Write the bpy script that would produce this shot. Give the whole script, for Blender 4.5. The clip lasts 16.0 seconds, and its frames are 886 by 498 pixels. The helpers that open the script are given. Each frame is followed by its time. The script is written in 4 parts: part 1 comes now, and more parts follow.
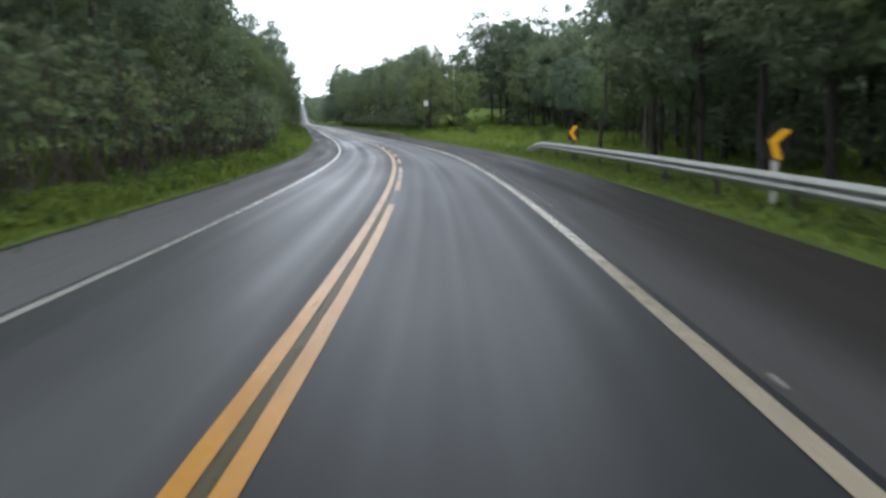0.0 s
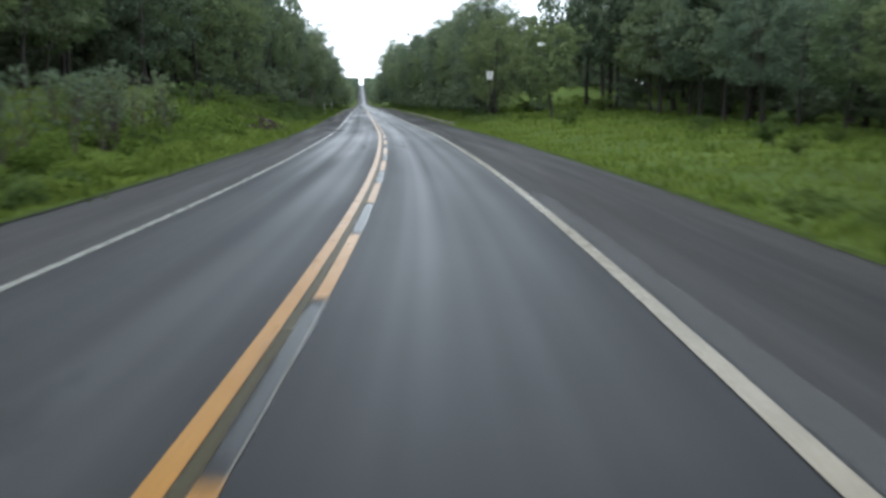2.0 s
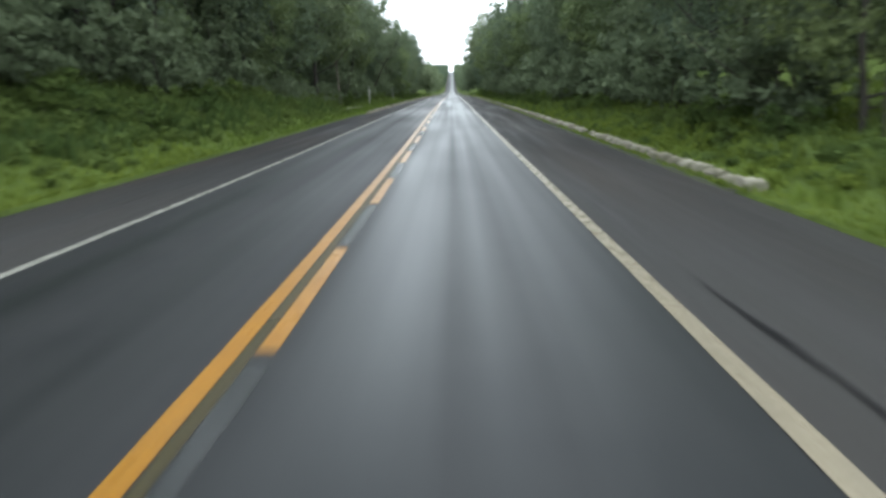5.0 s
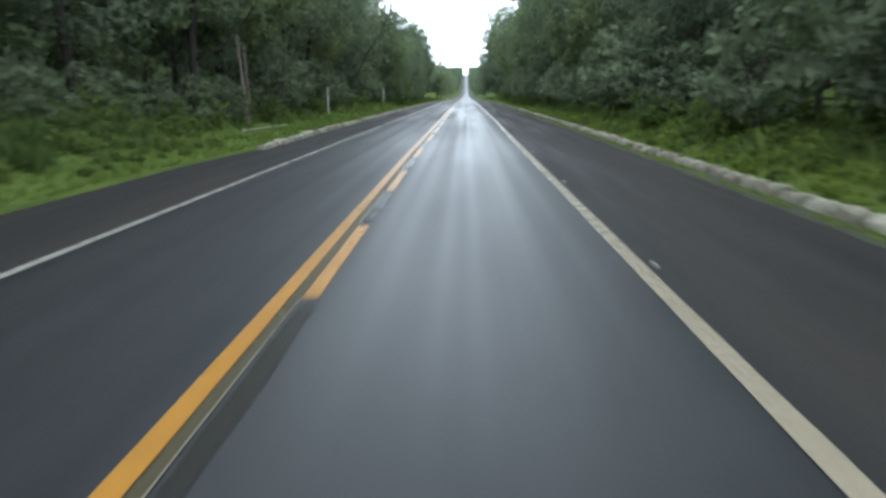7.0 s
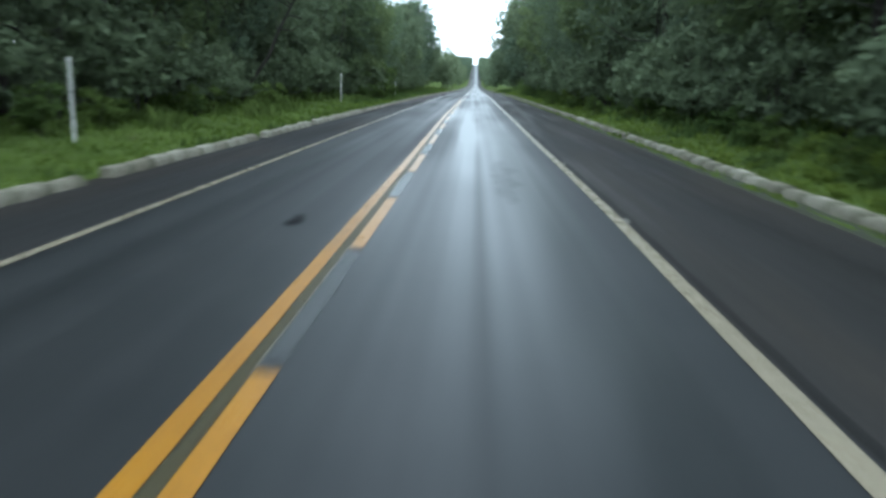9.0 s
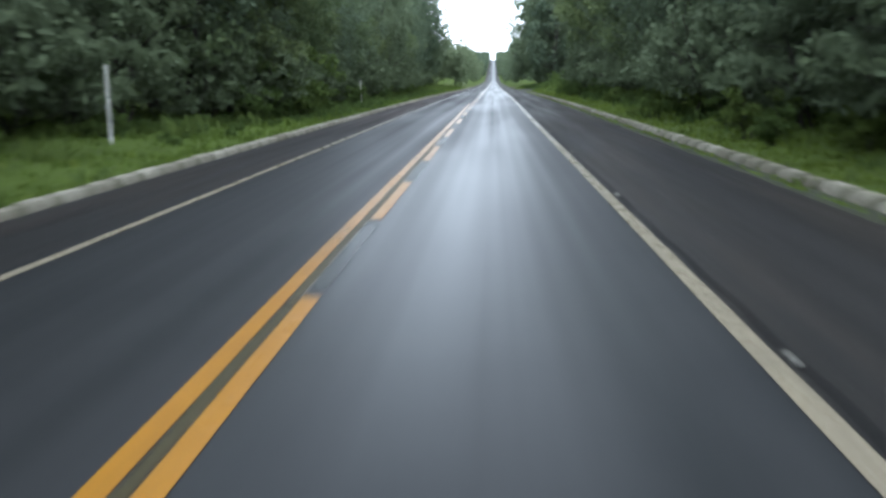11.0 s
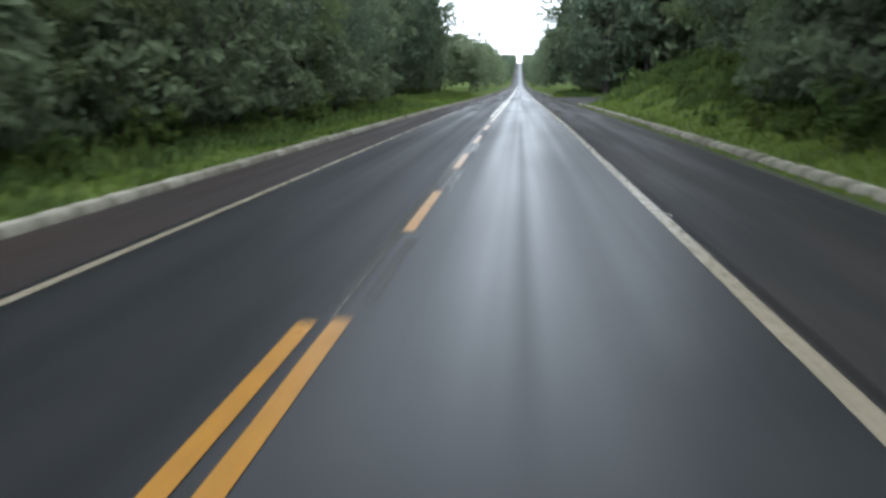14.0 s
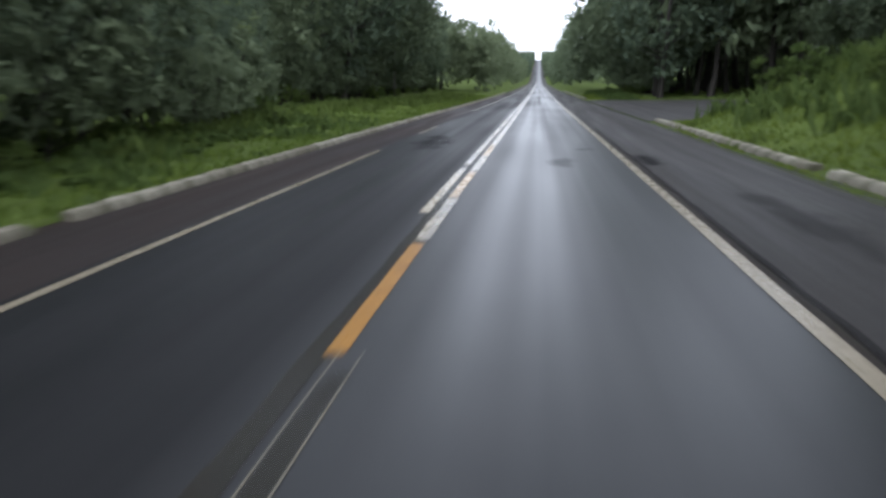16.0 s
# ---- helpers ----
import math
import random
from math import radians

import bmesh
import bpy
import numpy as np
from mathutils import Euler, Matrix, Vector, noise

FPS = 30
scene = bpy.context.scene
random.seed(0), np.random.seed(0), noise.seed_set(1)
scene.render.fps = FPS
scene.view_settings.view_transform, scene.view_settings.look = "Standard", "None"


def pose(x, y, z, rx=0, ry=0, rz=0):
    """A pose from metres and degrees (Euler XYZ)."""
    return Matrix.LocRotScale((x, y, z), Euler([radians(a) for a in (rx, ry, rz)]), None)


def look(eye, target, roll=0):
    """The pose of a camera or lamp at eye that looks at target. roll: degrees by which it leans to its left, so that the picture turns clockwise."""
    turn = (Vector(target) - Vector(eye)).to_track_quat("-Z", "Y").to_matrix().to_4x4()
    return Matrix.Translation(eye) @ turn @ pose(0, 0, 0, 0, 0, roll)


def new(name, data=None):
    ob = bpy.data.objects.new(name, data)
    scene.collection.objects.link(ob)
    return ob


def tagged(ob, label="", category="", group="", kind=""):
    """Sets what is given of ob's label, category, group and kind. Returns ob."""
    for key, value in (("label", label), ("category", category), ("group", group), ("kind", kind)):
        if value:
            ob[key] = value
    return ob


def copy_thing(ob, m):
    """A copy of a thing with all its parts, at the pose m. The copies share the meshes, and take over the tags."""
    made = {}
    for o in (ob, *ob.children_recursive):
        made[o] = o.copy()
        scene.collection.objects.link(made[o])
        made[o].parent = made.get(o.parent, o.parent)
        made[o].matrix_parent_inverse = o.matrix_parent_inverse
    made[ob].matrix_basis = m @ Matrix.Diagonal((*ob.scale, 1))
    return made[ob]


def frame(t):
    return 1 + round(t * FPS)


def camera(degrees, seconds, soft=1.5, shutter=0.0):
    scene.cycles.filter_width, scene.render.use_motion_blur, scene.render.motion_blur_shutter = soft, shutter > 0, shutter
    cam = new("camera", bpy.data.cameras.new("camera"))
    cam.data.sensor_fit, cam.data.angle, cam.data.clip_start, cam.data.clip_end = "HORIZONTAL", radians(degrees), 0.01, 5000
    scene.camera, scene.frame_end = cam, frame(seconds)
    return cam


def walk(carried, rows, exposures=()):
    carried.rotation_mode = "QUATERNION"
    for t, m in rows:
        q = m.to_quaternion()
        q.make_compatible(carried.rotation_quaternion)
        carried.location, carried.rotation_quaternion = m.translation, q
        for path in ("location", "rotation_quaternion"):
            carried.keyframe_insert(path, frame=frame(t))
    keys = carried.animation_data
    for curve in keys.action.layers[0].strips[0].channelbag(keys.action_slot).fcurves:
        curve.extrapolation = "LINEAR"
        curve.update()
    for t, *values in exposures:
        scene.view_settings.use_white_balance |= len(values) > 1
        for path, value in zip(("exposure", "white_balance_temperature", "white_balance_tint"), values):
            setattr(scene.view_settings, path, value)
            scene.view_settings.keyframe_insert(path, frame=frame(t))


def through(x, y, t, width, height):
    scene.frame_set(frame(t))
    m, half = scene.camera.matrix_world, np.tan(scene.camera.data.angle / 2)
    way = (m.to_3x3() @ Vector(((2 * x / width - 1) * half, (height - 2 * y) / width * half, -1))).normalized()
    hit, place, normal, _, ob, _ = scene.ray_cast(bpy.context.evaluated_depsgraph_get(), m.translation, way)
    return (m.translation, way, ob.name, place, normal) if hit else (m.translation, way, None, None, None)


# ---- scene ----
CAM_ROWS = [  # seconds, station, offset, yaw, pitch, roll
    (0.0, -10.51, 1.30, -9.86, -8.69, 0.93), (0.5, -0.88, 1.23, -9.06, -8.90, -0.17), (1.0, 8.82, 1.25, -8.19, -9.16, -0.42),
    (1.5, 18.59, 1.32, -6.96, -9.58, 0.03), (2.0, 28.36, 1.36, -5.62, -9.83, 0.23), (2.5, 38.18, 1.43, -4.33, -10.13, 0.57),
    (3.0, 47.91, 1.54, -2.95, -10.31, 0.46), (3.5, 57.53, 1.64, -1.70, -10.84, 0.50), (4.0, 67.17, 1.68, -0.67, -10.61, 0.63),
    (6.5, 115.31, 1.58, 1.45, -10.71, 0.44), (7.0, 124.94, 1.54, 1.59, -10.41, 0.16), (7.5, 134.55, 1.49, 1.64, -10.83, -0.18),
    (8.0, 144.21, 1.44, 1.80, -10.73, -0.59), (8.5, 153.73, 1.43, 1.95, -10.86, -0.97), (9.0, 163.24, 1.36, 2.20, -11.12, -1.71),
    (9.5, 172.78, 1.39, 2.44, -11.26, -1.76), (10.0, 182.33, 1.51, 2.50, -11.30, -0.66), (12.5, 229.78, 1.57, 4.29, -11.39, 0.31),
    (13.0, 239.20, 1.53, 4.62, -10.78, 0.34), (13.5, 248.62, 1.47, 4.79, -10.97, 0.35), (14.0, 257.90, 1.44, 5.23, -11.05, 0.57),
    (14.5, 267.11, 1.45, 5.57, -11.13, 1.01), (15.0, 276.33, 1.41, 5.79, -11.26, 0.67), (15.5, 285.57, 1.41, 5.94, -10.57, 0.73),
    (16.0, 294.78, 1.41, 6.50, -11.20, 0.53)]
EYE = 1.826  # lens above the asphalt

# the road's line: heading (degrees) and slope by station (metres along the centre line)
HEAD_S = [-30, -10, 0, 10, 20, 30, 40, 50, 60, 70, 80, 90, 110]
HEAD = [-12.98, -10.69, -9.53, -8.32, -7.10, -5.76, -4.06, -2.81, -1.93, -1.46, -0.99, -0.28, 0.0]
SLOPE_S = [-30, 0, 30, 60, 90, 120, 160, 200, 250, 300, 350, 420, 520, 700, 800, 900, 1750, 1850]
SLOPE = [0.0054, 0.0005, -0.0005, 0.0028, 0.0019, 0.0088, 0.0067, 0.0062, 0.0052, 0.0024, 0.0004, 0.0033, 0.0058, 0.0074, 0.0078, 0.046, 0.046, -0.01]
ST = np.arange(-400.0, 2601.0, 1.0)
_th = np.radians(np.interp(ST, HEAD_S, HEAD))
_run = lambda a: np.concatenate([[0.0], np.cumsum((a[1:] + a[:-1]) / 2)])
_cx, _cy, _cz = _run(-np.sin(_th)), _run(np.cos(_th)), _run(np.where((ST < -30) | (ST > 1850), 0.0, np.interp(ST, SLOPE_S, SLOPE)))
_cx, _cy, _cz = _cx - np.interp(200, ST, _cx), _cy + 200 - np.interp(200, ST, _cy), _cz - np.interp(0, ST, _cz)


def road_xyz(s, c, h=0.0):
    """World places at station s, c metres right of the centre line and h above the asphalt. Far out the rows run straight."""
    s, c, h = np.broadcast_arrays(np.asarray(s, float), np.asarray(c, float), np.asarray(h, float))
    near = np.clip(c, -90, 90)
    t = np.interp(s, ST, _th)
    return np.stack([np.interp(s, ST, _cx) + near * np.cos(t) + (c - near), np.interp(s, ST, _cy) + near * np.sin(t),
                     np.interp(s, ST, _cz) + h], -1)


def road_heading(s):
    return float(np.degrees(np.interp(s, ST, _th)))


def on_road(s, c, h=0.0, turn=0.0, tilt=0.0, lean=0.0, scale=1.0):
    x, y, z = road_xyz(s, c, h)
    return pose(x, y, z, tilt, lean, road_heading(s) + turn) @ Matrix.Scale(scale, 4)


cam = camera(56.64, 16.0, soft=3.0, shutter=0.5)
walk(cam, [(t, pose(*road_xyz(s, d, EYE), 90 + pitch, roll, yaw)) for t, s, d, yaw, pitch, roll in CAM_ROWS],
     exposures=[(0.0, 1.43, 5850, 9), (1.5, 1.36, 5750, 5), (2.5, 1.38, 5700, 5), (4.0, 1.55, 5950, 4), (6.5, 1.82, 5700, 2), (7.5, 1.74, 5550, 4), (8.0, 1.70, 5500, 3), (8.5, 1.73, 5250, -3), (9.5, 1.74, 5250, -1), (10.0, 1.80, 5450, 6), (12.5, 1.86, 5500, 5), (13.0, 1.84, 5650, 9), (14.0, 1.66, 5700, 6), (14.5, 1.60, 5650, 6), (16.0, 1.36, 5750, 12)])

# ---- light: overcast, rain just over ----
world = bpy.data.worlds.new("overcast_sky")
scene.world = world
world.use_nodes = True
wn, wl = world.node_tree.nodes, world.node_tree.links
sky = wn.new("ShaderNodeTexSky")
sky.sky_type, sky.sun_disc = "NISHITA", False
sky.sun_elevation, sky.sun_rotation = radians(64), radians(180)
sky.dust_density, sky.ozone_density, sky.air_density = 0.8, 1.0, 1.0
wash = wn.new("ShaderNodeHueSaturation")
wash.inputs["Saturation"].default_value = 0.07
wl.new(sky.outputs["Color"], wash.inputs["Color"])
wl.new(wash.outputs["Color"], wn["Background"].inputs["Color"])
wn["Background"].inputs["Strength"].default_value = 0.15
sun = new("sun", bpy.data.lights.new("sun", "SUN"))
sun.data.energy, sun.data.angle, sun.data.color = 1.5, radians(80), (1.0, 0.97, 0.92)
sun.matrix_world = look((0, 0, 60), (0, 29, 0))


# ---- materials ----
class Mat:
    """A node material under construction."""

    def __init__(self, name, rough=0.8, metal=0.0, spec=0.5):
        self.m = bpy.data.materials.new(name)
        self.m.use_nodes = True
        self.n, self.l = self.m.node_tree.nodes, self.m.node_tree.links
        self.b = self.n["Principled BSDF"]
        self.b.inputs["Roughness"].default_value = rough
        self.b.inputs["Metallic"].default_value = metal
        self.b.inputs["Specular IOR Level"].default_value = spec

    def node(self, kind, **inputs):
        nd = self.n.new(kind)
        for key, value in inputs.items():
            sock = nd.inputs[key.replace("_", " ")]
            if isinstance(value, bpy.types.NodeSocket):
                self.l.new(value, sock)
            else:
                sock.default_value = value
        return nd

    def coords(self, kind="Object", scale=(1, 1, 1)):
        if kind == "road":
            src = self.n.new("ShaderNodeAttribute")
            src.attribute_name = "along"
            out = src.outputs["Vector"]
        elif kind == "world":
            out = self.n.new("ShaderNodeNewGeometry").outputs["Position"]
        else:
            out = self.n.new("ShaderNodeTexCoord").outputs[kind]
        mp = self.node("ShaderNodeMapping", Vector=out)
        mp.inputs["Scale"].default_value = scale
        return mp.outputs["Vector"]

    def noise(self, vec, scale, detail=4.0, rough=0.55):
        return self.node("ShaderNodeTexNoise", Vector=vec, Scale=scale, Detail=detail, Roughness=rough).outputs["Fac"]

    def ramp(self, fac, stops):
        r = self.node("ShaderNodeValToRGB", Fac=fac)
        el = r.color_ramp.elements
        while len(el) < len(stops):
            el.new(0.5)
        for e, (at, col) in zip(el, stops):
            e.position, e.color = at, (*col, 1) if len(col) == 3 else col
        return r.outputs["Color"]

    def grey(self, fac, lo, hi, a=0.3, b=0.7):
        r = self.n.new("ShaderNodeMapRange")
        self.l.new(fac, r.inputs["Value"])
        for k, v in zip(("From Min", "From Max", "To Min", "To Max"), (a, b, lo, hi)):
            r.inputs[k].default_value = v
        return r.outputs["Result"]

    def mix(self, fac, a, b, how="MIX"):
        x = self.n.new("ShaderNodeMix")
        x.data_type, x.blend_type = "RGBA", how
        for sock, v in ((x.inputs[0], fac), (x.inputs[6], a), (x.inputs[7], b)):
            if isinstance(v, bpy.types.NodeSocket):
                self.l.new(v, sock)
            else:
                sock.default_value = v if not isinstance(v, tuple) else (*v, 1)
        return x.outputs[2]

    def maths(self, op, a, b=0.0):
        x = self.n.new("ShaderNodeMath")
        x.operation = op
        for sock, v in zip(x.inputs, (a, b)):
            if isinstance(v, bpy.types.NodeSocket):
                self.l.new(v, sock)
            else:
                sock.default_value = v
        return x.outputs[0]

    def bump(self, height, strength, distance):
        nd = self.node("ShaderNodeBump", Height=height, Strength=strength, Distance=distance)
        self.l.new(nd.outputs["Normal"], self.b.inputs["Normal"])

    def set(self, **k):
        for key, v in k.items():
            sock = self.b.inputs[key.replace("_", " ")]
            if isinstance(v, bpy.types.NodeSocket):
                self.l.new(v, sock)
            else:
                sock.default_value = (*v, 1) if isinstance(v, tuple) else v
        return self.m


LANE_WEAR = [((c + 3.4) / 7.2, g) for c, g in ((-3.3, 0.7), (-2.5, 0.25), (-1.66, 0.42), (-0.9, 0.25), (0.1, 0.6), (0.5, 0.35), (1.15, 0.02), (1.36, 0.1), (1.5, 0.38), (1.66, 0.12),
                                             (1.95, 0.0), (2.3, 0.06), (2.8, 0.1), (3.35, 0.3))]


def make_asphalt():
    k = Mat("wet_asphalt", spec=0.14)
    v = k.coords("road")
    streak = k.noise(k.coords("road", (0.014, 1.5, 1)), 1.0, 1.2)
    blot = k.noise(k.coords("road", (0.05, 0.45, 1)), 1.0, 2)
    fine = k.noise(v, 22, 2)
    patch = k.noise(v, 0.9, 6, 0.65)
    col = k.ramp(streak, [(0.25, (0.010, 0.011, 0.0115)), (0.75, (0.020, 0.0205, 0.0215))])
    col = k.mix(k.grey(patch, 0.0, 0.6, 0.45, 0.75), col, (0.008, 0.009, 0.010))
    col = k.mix(k.grey(fine, 0.0, 0.35, 0.4, 0.8), col, (0.022, 0.023, 0.024))
    wet = k.maths("ADD", k.maths("MULTIPLY", streak, 0.6), k.maths("MULTIPLY", blot, 0.4))
    across = k.node("ShaderNodeSeparateXYZ", Vector=k.coords("road")).outputs["Y"]
    # worn tracks are smoother, the oily strip in the middle of each lane is rougher
    track = k.ramp(k.grey(across, 0.0, 1.0, -3.4, 3.8), [(q, (g, g, g)) for q, g in LANE_WEAR])
    drift = k.noise(k.coords("road", (0.03, 0.25, 1)), 1.0, 1.5)
    track = k.maths("MULTIPLY", track, k.grey(drift, 0.15, 1.3, 0.4, 0.6))
    along = k.node("ShaderNodeSeparateXYZ", Vector=k.coords("road")).outputs["X"]
    left = k.grey(across, 1.0, 0.0, -0.5, 0.1)
    right = k.maths("SUBTRACT", 1.0, left)
    bend = k.grey(along, 1.0, 0.0, 12, 50)  # polished left lane and dull right lane in the bend, dull left lane at the far end
    track = k.maths("ADD", track, k.maths("MULTIPLY", bend, k.maths("SUBTRACT", k.maths("MULTIPLY", right, 0.38), k.maths("MULTIPLY", left, 0.15))))
    track = k.maths("ADD", track, k.maths("MULTIPLY", right, k.maths("MULTIPLY", k.grey(along, 0.0, 1.0, 12, 50), k.grey(along, 0.24, 0.0, 60, 110))))
    late = k.maths("MULTIPLY", k.maths("MAXIMUM", k.grey(along, 0.0, 0.4, 100, 125), k.grey(along, 0.0, 1.0, 225, 265)), left)
    track = k.maths("ADD", track, k.maths("MULTIPLY", late, 0.38))
    thread = k.noise(k.coords("road", (0.012, 2.6, 1)), 1.0, 1.5)  # fine lines drawn out by tyres
    track = k.maths("ADD", track, k.grey(thread, -0.10, 0.12))
    rough = k.maths("ADD", k.grey(wet, 0.31, 0.48, 0.36, 0.64), k.grey(track, -0.05, 0.20, 0.0, 1.0))
    rough = k.maths("MAXIMUM", rough, 0.30)
    col = k.mix(k.grey(track, 0.0, 0.5, 0.3, 1.0), col, (0.007, 0.007, 0.008))
    # darker left lane at the far end: forest-side shade put into the colour
    col = k.mix(k.maths("MULTIPLY", late, 0.6), col, (0.008, 0.008, 0.0085))
    # right lane of the bend darkened in colour, for the trees' shade
    col = k.mix(k.maths("MULTIPLY", k.grey(along, 0.65, 0.0, 8, 26), right), col, (0.008, 0.0085, 0.008))
    col = k.mix(k.maths("MULTIPLY", k.maths("MULTIPLY", left, k.grey(along, 0.85, 0.0, 16, 40)), k.grey(blot, 0.6, 1.0, 0.35, 0.65)), col, (0.040, 0.041, 0.041))  # left lane of the bend lightened: broad sky light put into the colour
    return k.set(Base_Color=col, Roughness=rough, Specular_IOR_Level=k.maths("ADD", k.grey(late, 0.14, 0.07, 0.0, 1.0), k.maths("MULTIPLY", right, k.grey(along, 0.0, 0.045, 230, 290))))


def make_shoulder():
    k = Mat("damp_shoulder_asphalt", spec=0.07)
    v = k.coords("road")
    streak = k.noise(k.coords("road", (0.05, 1.2, 1)), 1.0, 5)
    fine = k.noise(v, 70, 3)
    mud = k.noise(k.coords("road", (0.08, 0.7, 1)), 1.0, 6, 0.6)
    col = k.ramp(streak, [(0.25, (0.009, 0.0088, 0.009)), (0.8, (0.016, 0.0155, 0.0155))])
    col = k.mix(k.grey(mud, 0.0, 0.8, 0.46, 0.70), col, (0.019, 0.0145, 0.0118))
    col = k.mix(k.grey(fine, 0.0, 0.5, 0.4, 0.8), col, (0.025, 0.025, 0.0245))
    along = k.node("ShaderNodeSeparateXYZ", Vector=k.coords("road")).outputs["X"]
    across = k.node("ShaderNodeSeparateXYZ", Vector=k.coords("road")).outputs["Y"]
    outer = k.maths("MAXIMUM", k.grey(across, 1.0, 0.1, 4.2, 5.0), k.grey(along, 0.0, 1.0, 30, 55))  # in the bend only the strip beside the line stays pale
    paler = k.maths("MAXIMUM", k.maths("MULTIPLY", outer, k.grey(along, 0.9, 0.0, 92, 112)), k.maths("MULTIPLY", k.grey(along, 0.0, 0.9, 292, 306), k.grey(across, 0.0, 1.0, -1.0, 1.0)))
    sand = k.maths("MULTIPLY", paler, k.grey(k.noise(k.coords("road", (0.06, 0.5, 1)), 1.0, 4), 0.5, 1.0))
    col = k.mix(sand, col, (0.036, 0.0355, 0.0355))
    # left shoulder of the bend lightened in colour too, in place of sky light
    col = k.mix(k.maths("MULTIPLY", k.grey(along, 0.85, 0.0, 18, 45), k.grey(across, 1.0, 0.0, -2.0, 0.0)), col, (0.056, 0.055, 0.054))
    red = k.maths("MULTIPLY", k.grey(along, 0.0, 0.75, 226, 244), k.maths("MULTIPLY", k.grey(across, 1.0, 0.0, -2.0, 0.0), k.grey(mud, 0.5, 1.0, 0.35, 0.6)))
    col = k.mix(red, col, (0.021, 0.0145, 0.0125))  # reddish silt washed onto the left shoulder
    silt = k.maths("MULTIPLY", k.grey(across, 0.0, 0.45, 0.0, 2.0), k.grey(mud, 0.3, 1.0, 0.35, 0.65))
    col = k.mix(silt, col, (0.027, 0.025, 0.0225))
    dirt_shade = k.maths("MULTIPLY", k.grey(along, 0.85, 0.0, 18, 40), k.grey(across, 0.0, 1.0, 4.0, 4.9))
    col = k.mix(dirt_shade, col, (0.0125, 0.0115, 0.0095))  # outer shoulder of the bend tinted dark brown, for shade of overhanging trees
    k.bump(fine, 0.35, 0.006)
    return k.set(Base_Color=col, Roughness=k.grey(streak, 0.45, 0.75))


def make_paint(name, base, worn, gone, wear=(0.46, 0.7), spec=0.18, rough=0.22):
    k = Mat(name, spec=spec)
    v = k.coords("road")
    dirt_shade = k.noise(v, 3.5, 6, 0.65)
    chip = k.noise(v, 28, 5, 0.7)
    long_ = k.noise(k.coords("road", (0.25, 2.0, 1)), 1.0, 4)
    col = k.mix(k.grey(dirt_shade, 0, 1, 0.35, 0.7), base, worn)
    col = k.mix(k.grey(k.maths("ADD", k.maths("MULTIPLY", chip, 0.55), k.maths("MULTIPLY", long_, 0.45)), 0, 1, *wear), col, gone)
    k.bump(chip, 0.3, 0.003)
    return k.set(Base_Color=col, Roughness=k.grey(dirt_shade, rough, rough + 0.12))


def make_ground():
    k = Mat("grass_ground", spec=0.08)
    v = k.coords("world")
    big = k.noise(v, 0.16, 5, 0.6)
    mid = k.noise(v, 1.7, 5, 0.65)
    fine = k.noise(v, 22, 4, 0.7)
    col = k.ramp(big, [(0.3, (0.050, 0.072, 0.015)), (0.5, (0.072, 0.104, 0.020)), (0.7, (0.092, 0.124, 0.025))])
    col = k.mix(k.grey(mid, 0, 0.7, 0.45, 0.75), col, (0.034, 0.050, 0.012))
    col = k.mix(k.grey(fine, 0, 0.6, 0.4, 0.75), col, (0.030, 0.040, 0.012))
    col = k.mix(k.grey(k.noise(v, 0.45, 5, 0.7), 0, 0.8, 0.62, 0.75), col, (0.050, 0.042, 0.022))
    k.bump(k.maths("ADD", fine, mid), 0.8, 0.08)
    return k.set(Base_Color=col, Roughness=0.85)


def make_leaf(name, dark, light, odd, through=0.3):
    k = Mat(name, rough=0.7, spec=0.06)
    geo = k.n.new("ShaderNodeNewGeometry")
    oi = k.n.new("ShaderNodeObjectInfo")
    v = k.coords("Object")
    clump = k.noise(v, 0.40, 3)
    col = k.ramp(geo.outputs["Random Per Island"], [(0.0, dark), (0.75, light), (1.0, odd)])
    col = k.mix(k.grey(clump, 0, 0.5, 0.4, 0.65), col, dark)
    col = k.mix(k.maths("MULTIPLY", oi.outputs["Random"], 0.45), col, odd)
    col = k.mix(0.75, col, k.ramp(oi.outputs["Random"], [(0.0, (0.76, 0.80, 0.84)), (1.0, (1.14, 1.08, 0.98))]), "MULTIPLY")
    k.l.new(col, k.b.inputs["Base Color"])
    tr = k.node("ShaderNodeBsdfTranslucent", Color=col)
    mx = k.node("ShaderNodeMixShader", Fac=through)
    k.l.new(k.b.outputs[0], mx.inputs[1])
    k.l.new(tr.outputs[0], mx.inputs[2])
    k.l.new(mx.outputs[0], k.n["Material Output"].inputs["Surface"])
    return k.m


def make_film(name, base, rough, spec, cover):
    """A thin layer that thins out to nothing at its edge."""
    k = Mat(name, rough, 0.0, spec)
    edge = k.node("ShaderNodeSeparateXYZ", Vector=k.coords("road")).outputs["Z"]
    ragged = k.maths("ADD", edge, k.grey(k.noise(k.coords("road", (0.5, 1.6, 0)), 1.3, 3, 0.5), -0.4, 0.4, 0.3, 0.7))
    fac = k.maths("MULTIPLY", k.grey(ragged, 0.0, cover, 0.15, 1.0), k.grey(edge, 0.0, 1.0, 0.0, 0.35))
    k.set(Base_Color=base)
    clear = k.node("ShaderNodeBsdfTransparent")
    mx = k.node("ShaderNodeMixShader", Fac=fac)
    k.l.new(clear.outputs[0], mx.inputs[1])
    k.l.new(k.b.outputs[0], mx.inputs[2])
    k.l.new(mx.outputs[0], k.n["Material Output"].inputs["Surface"])
    return k.m


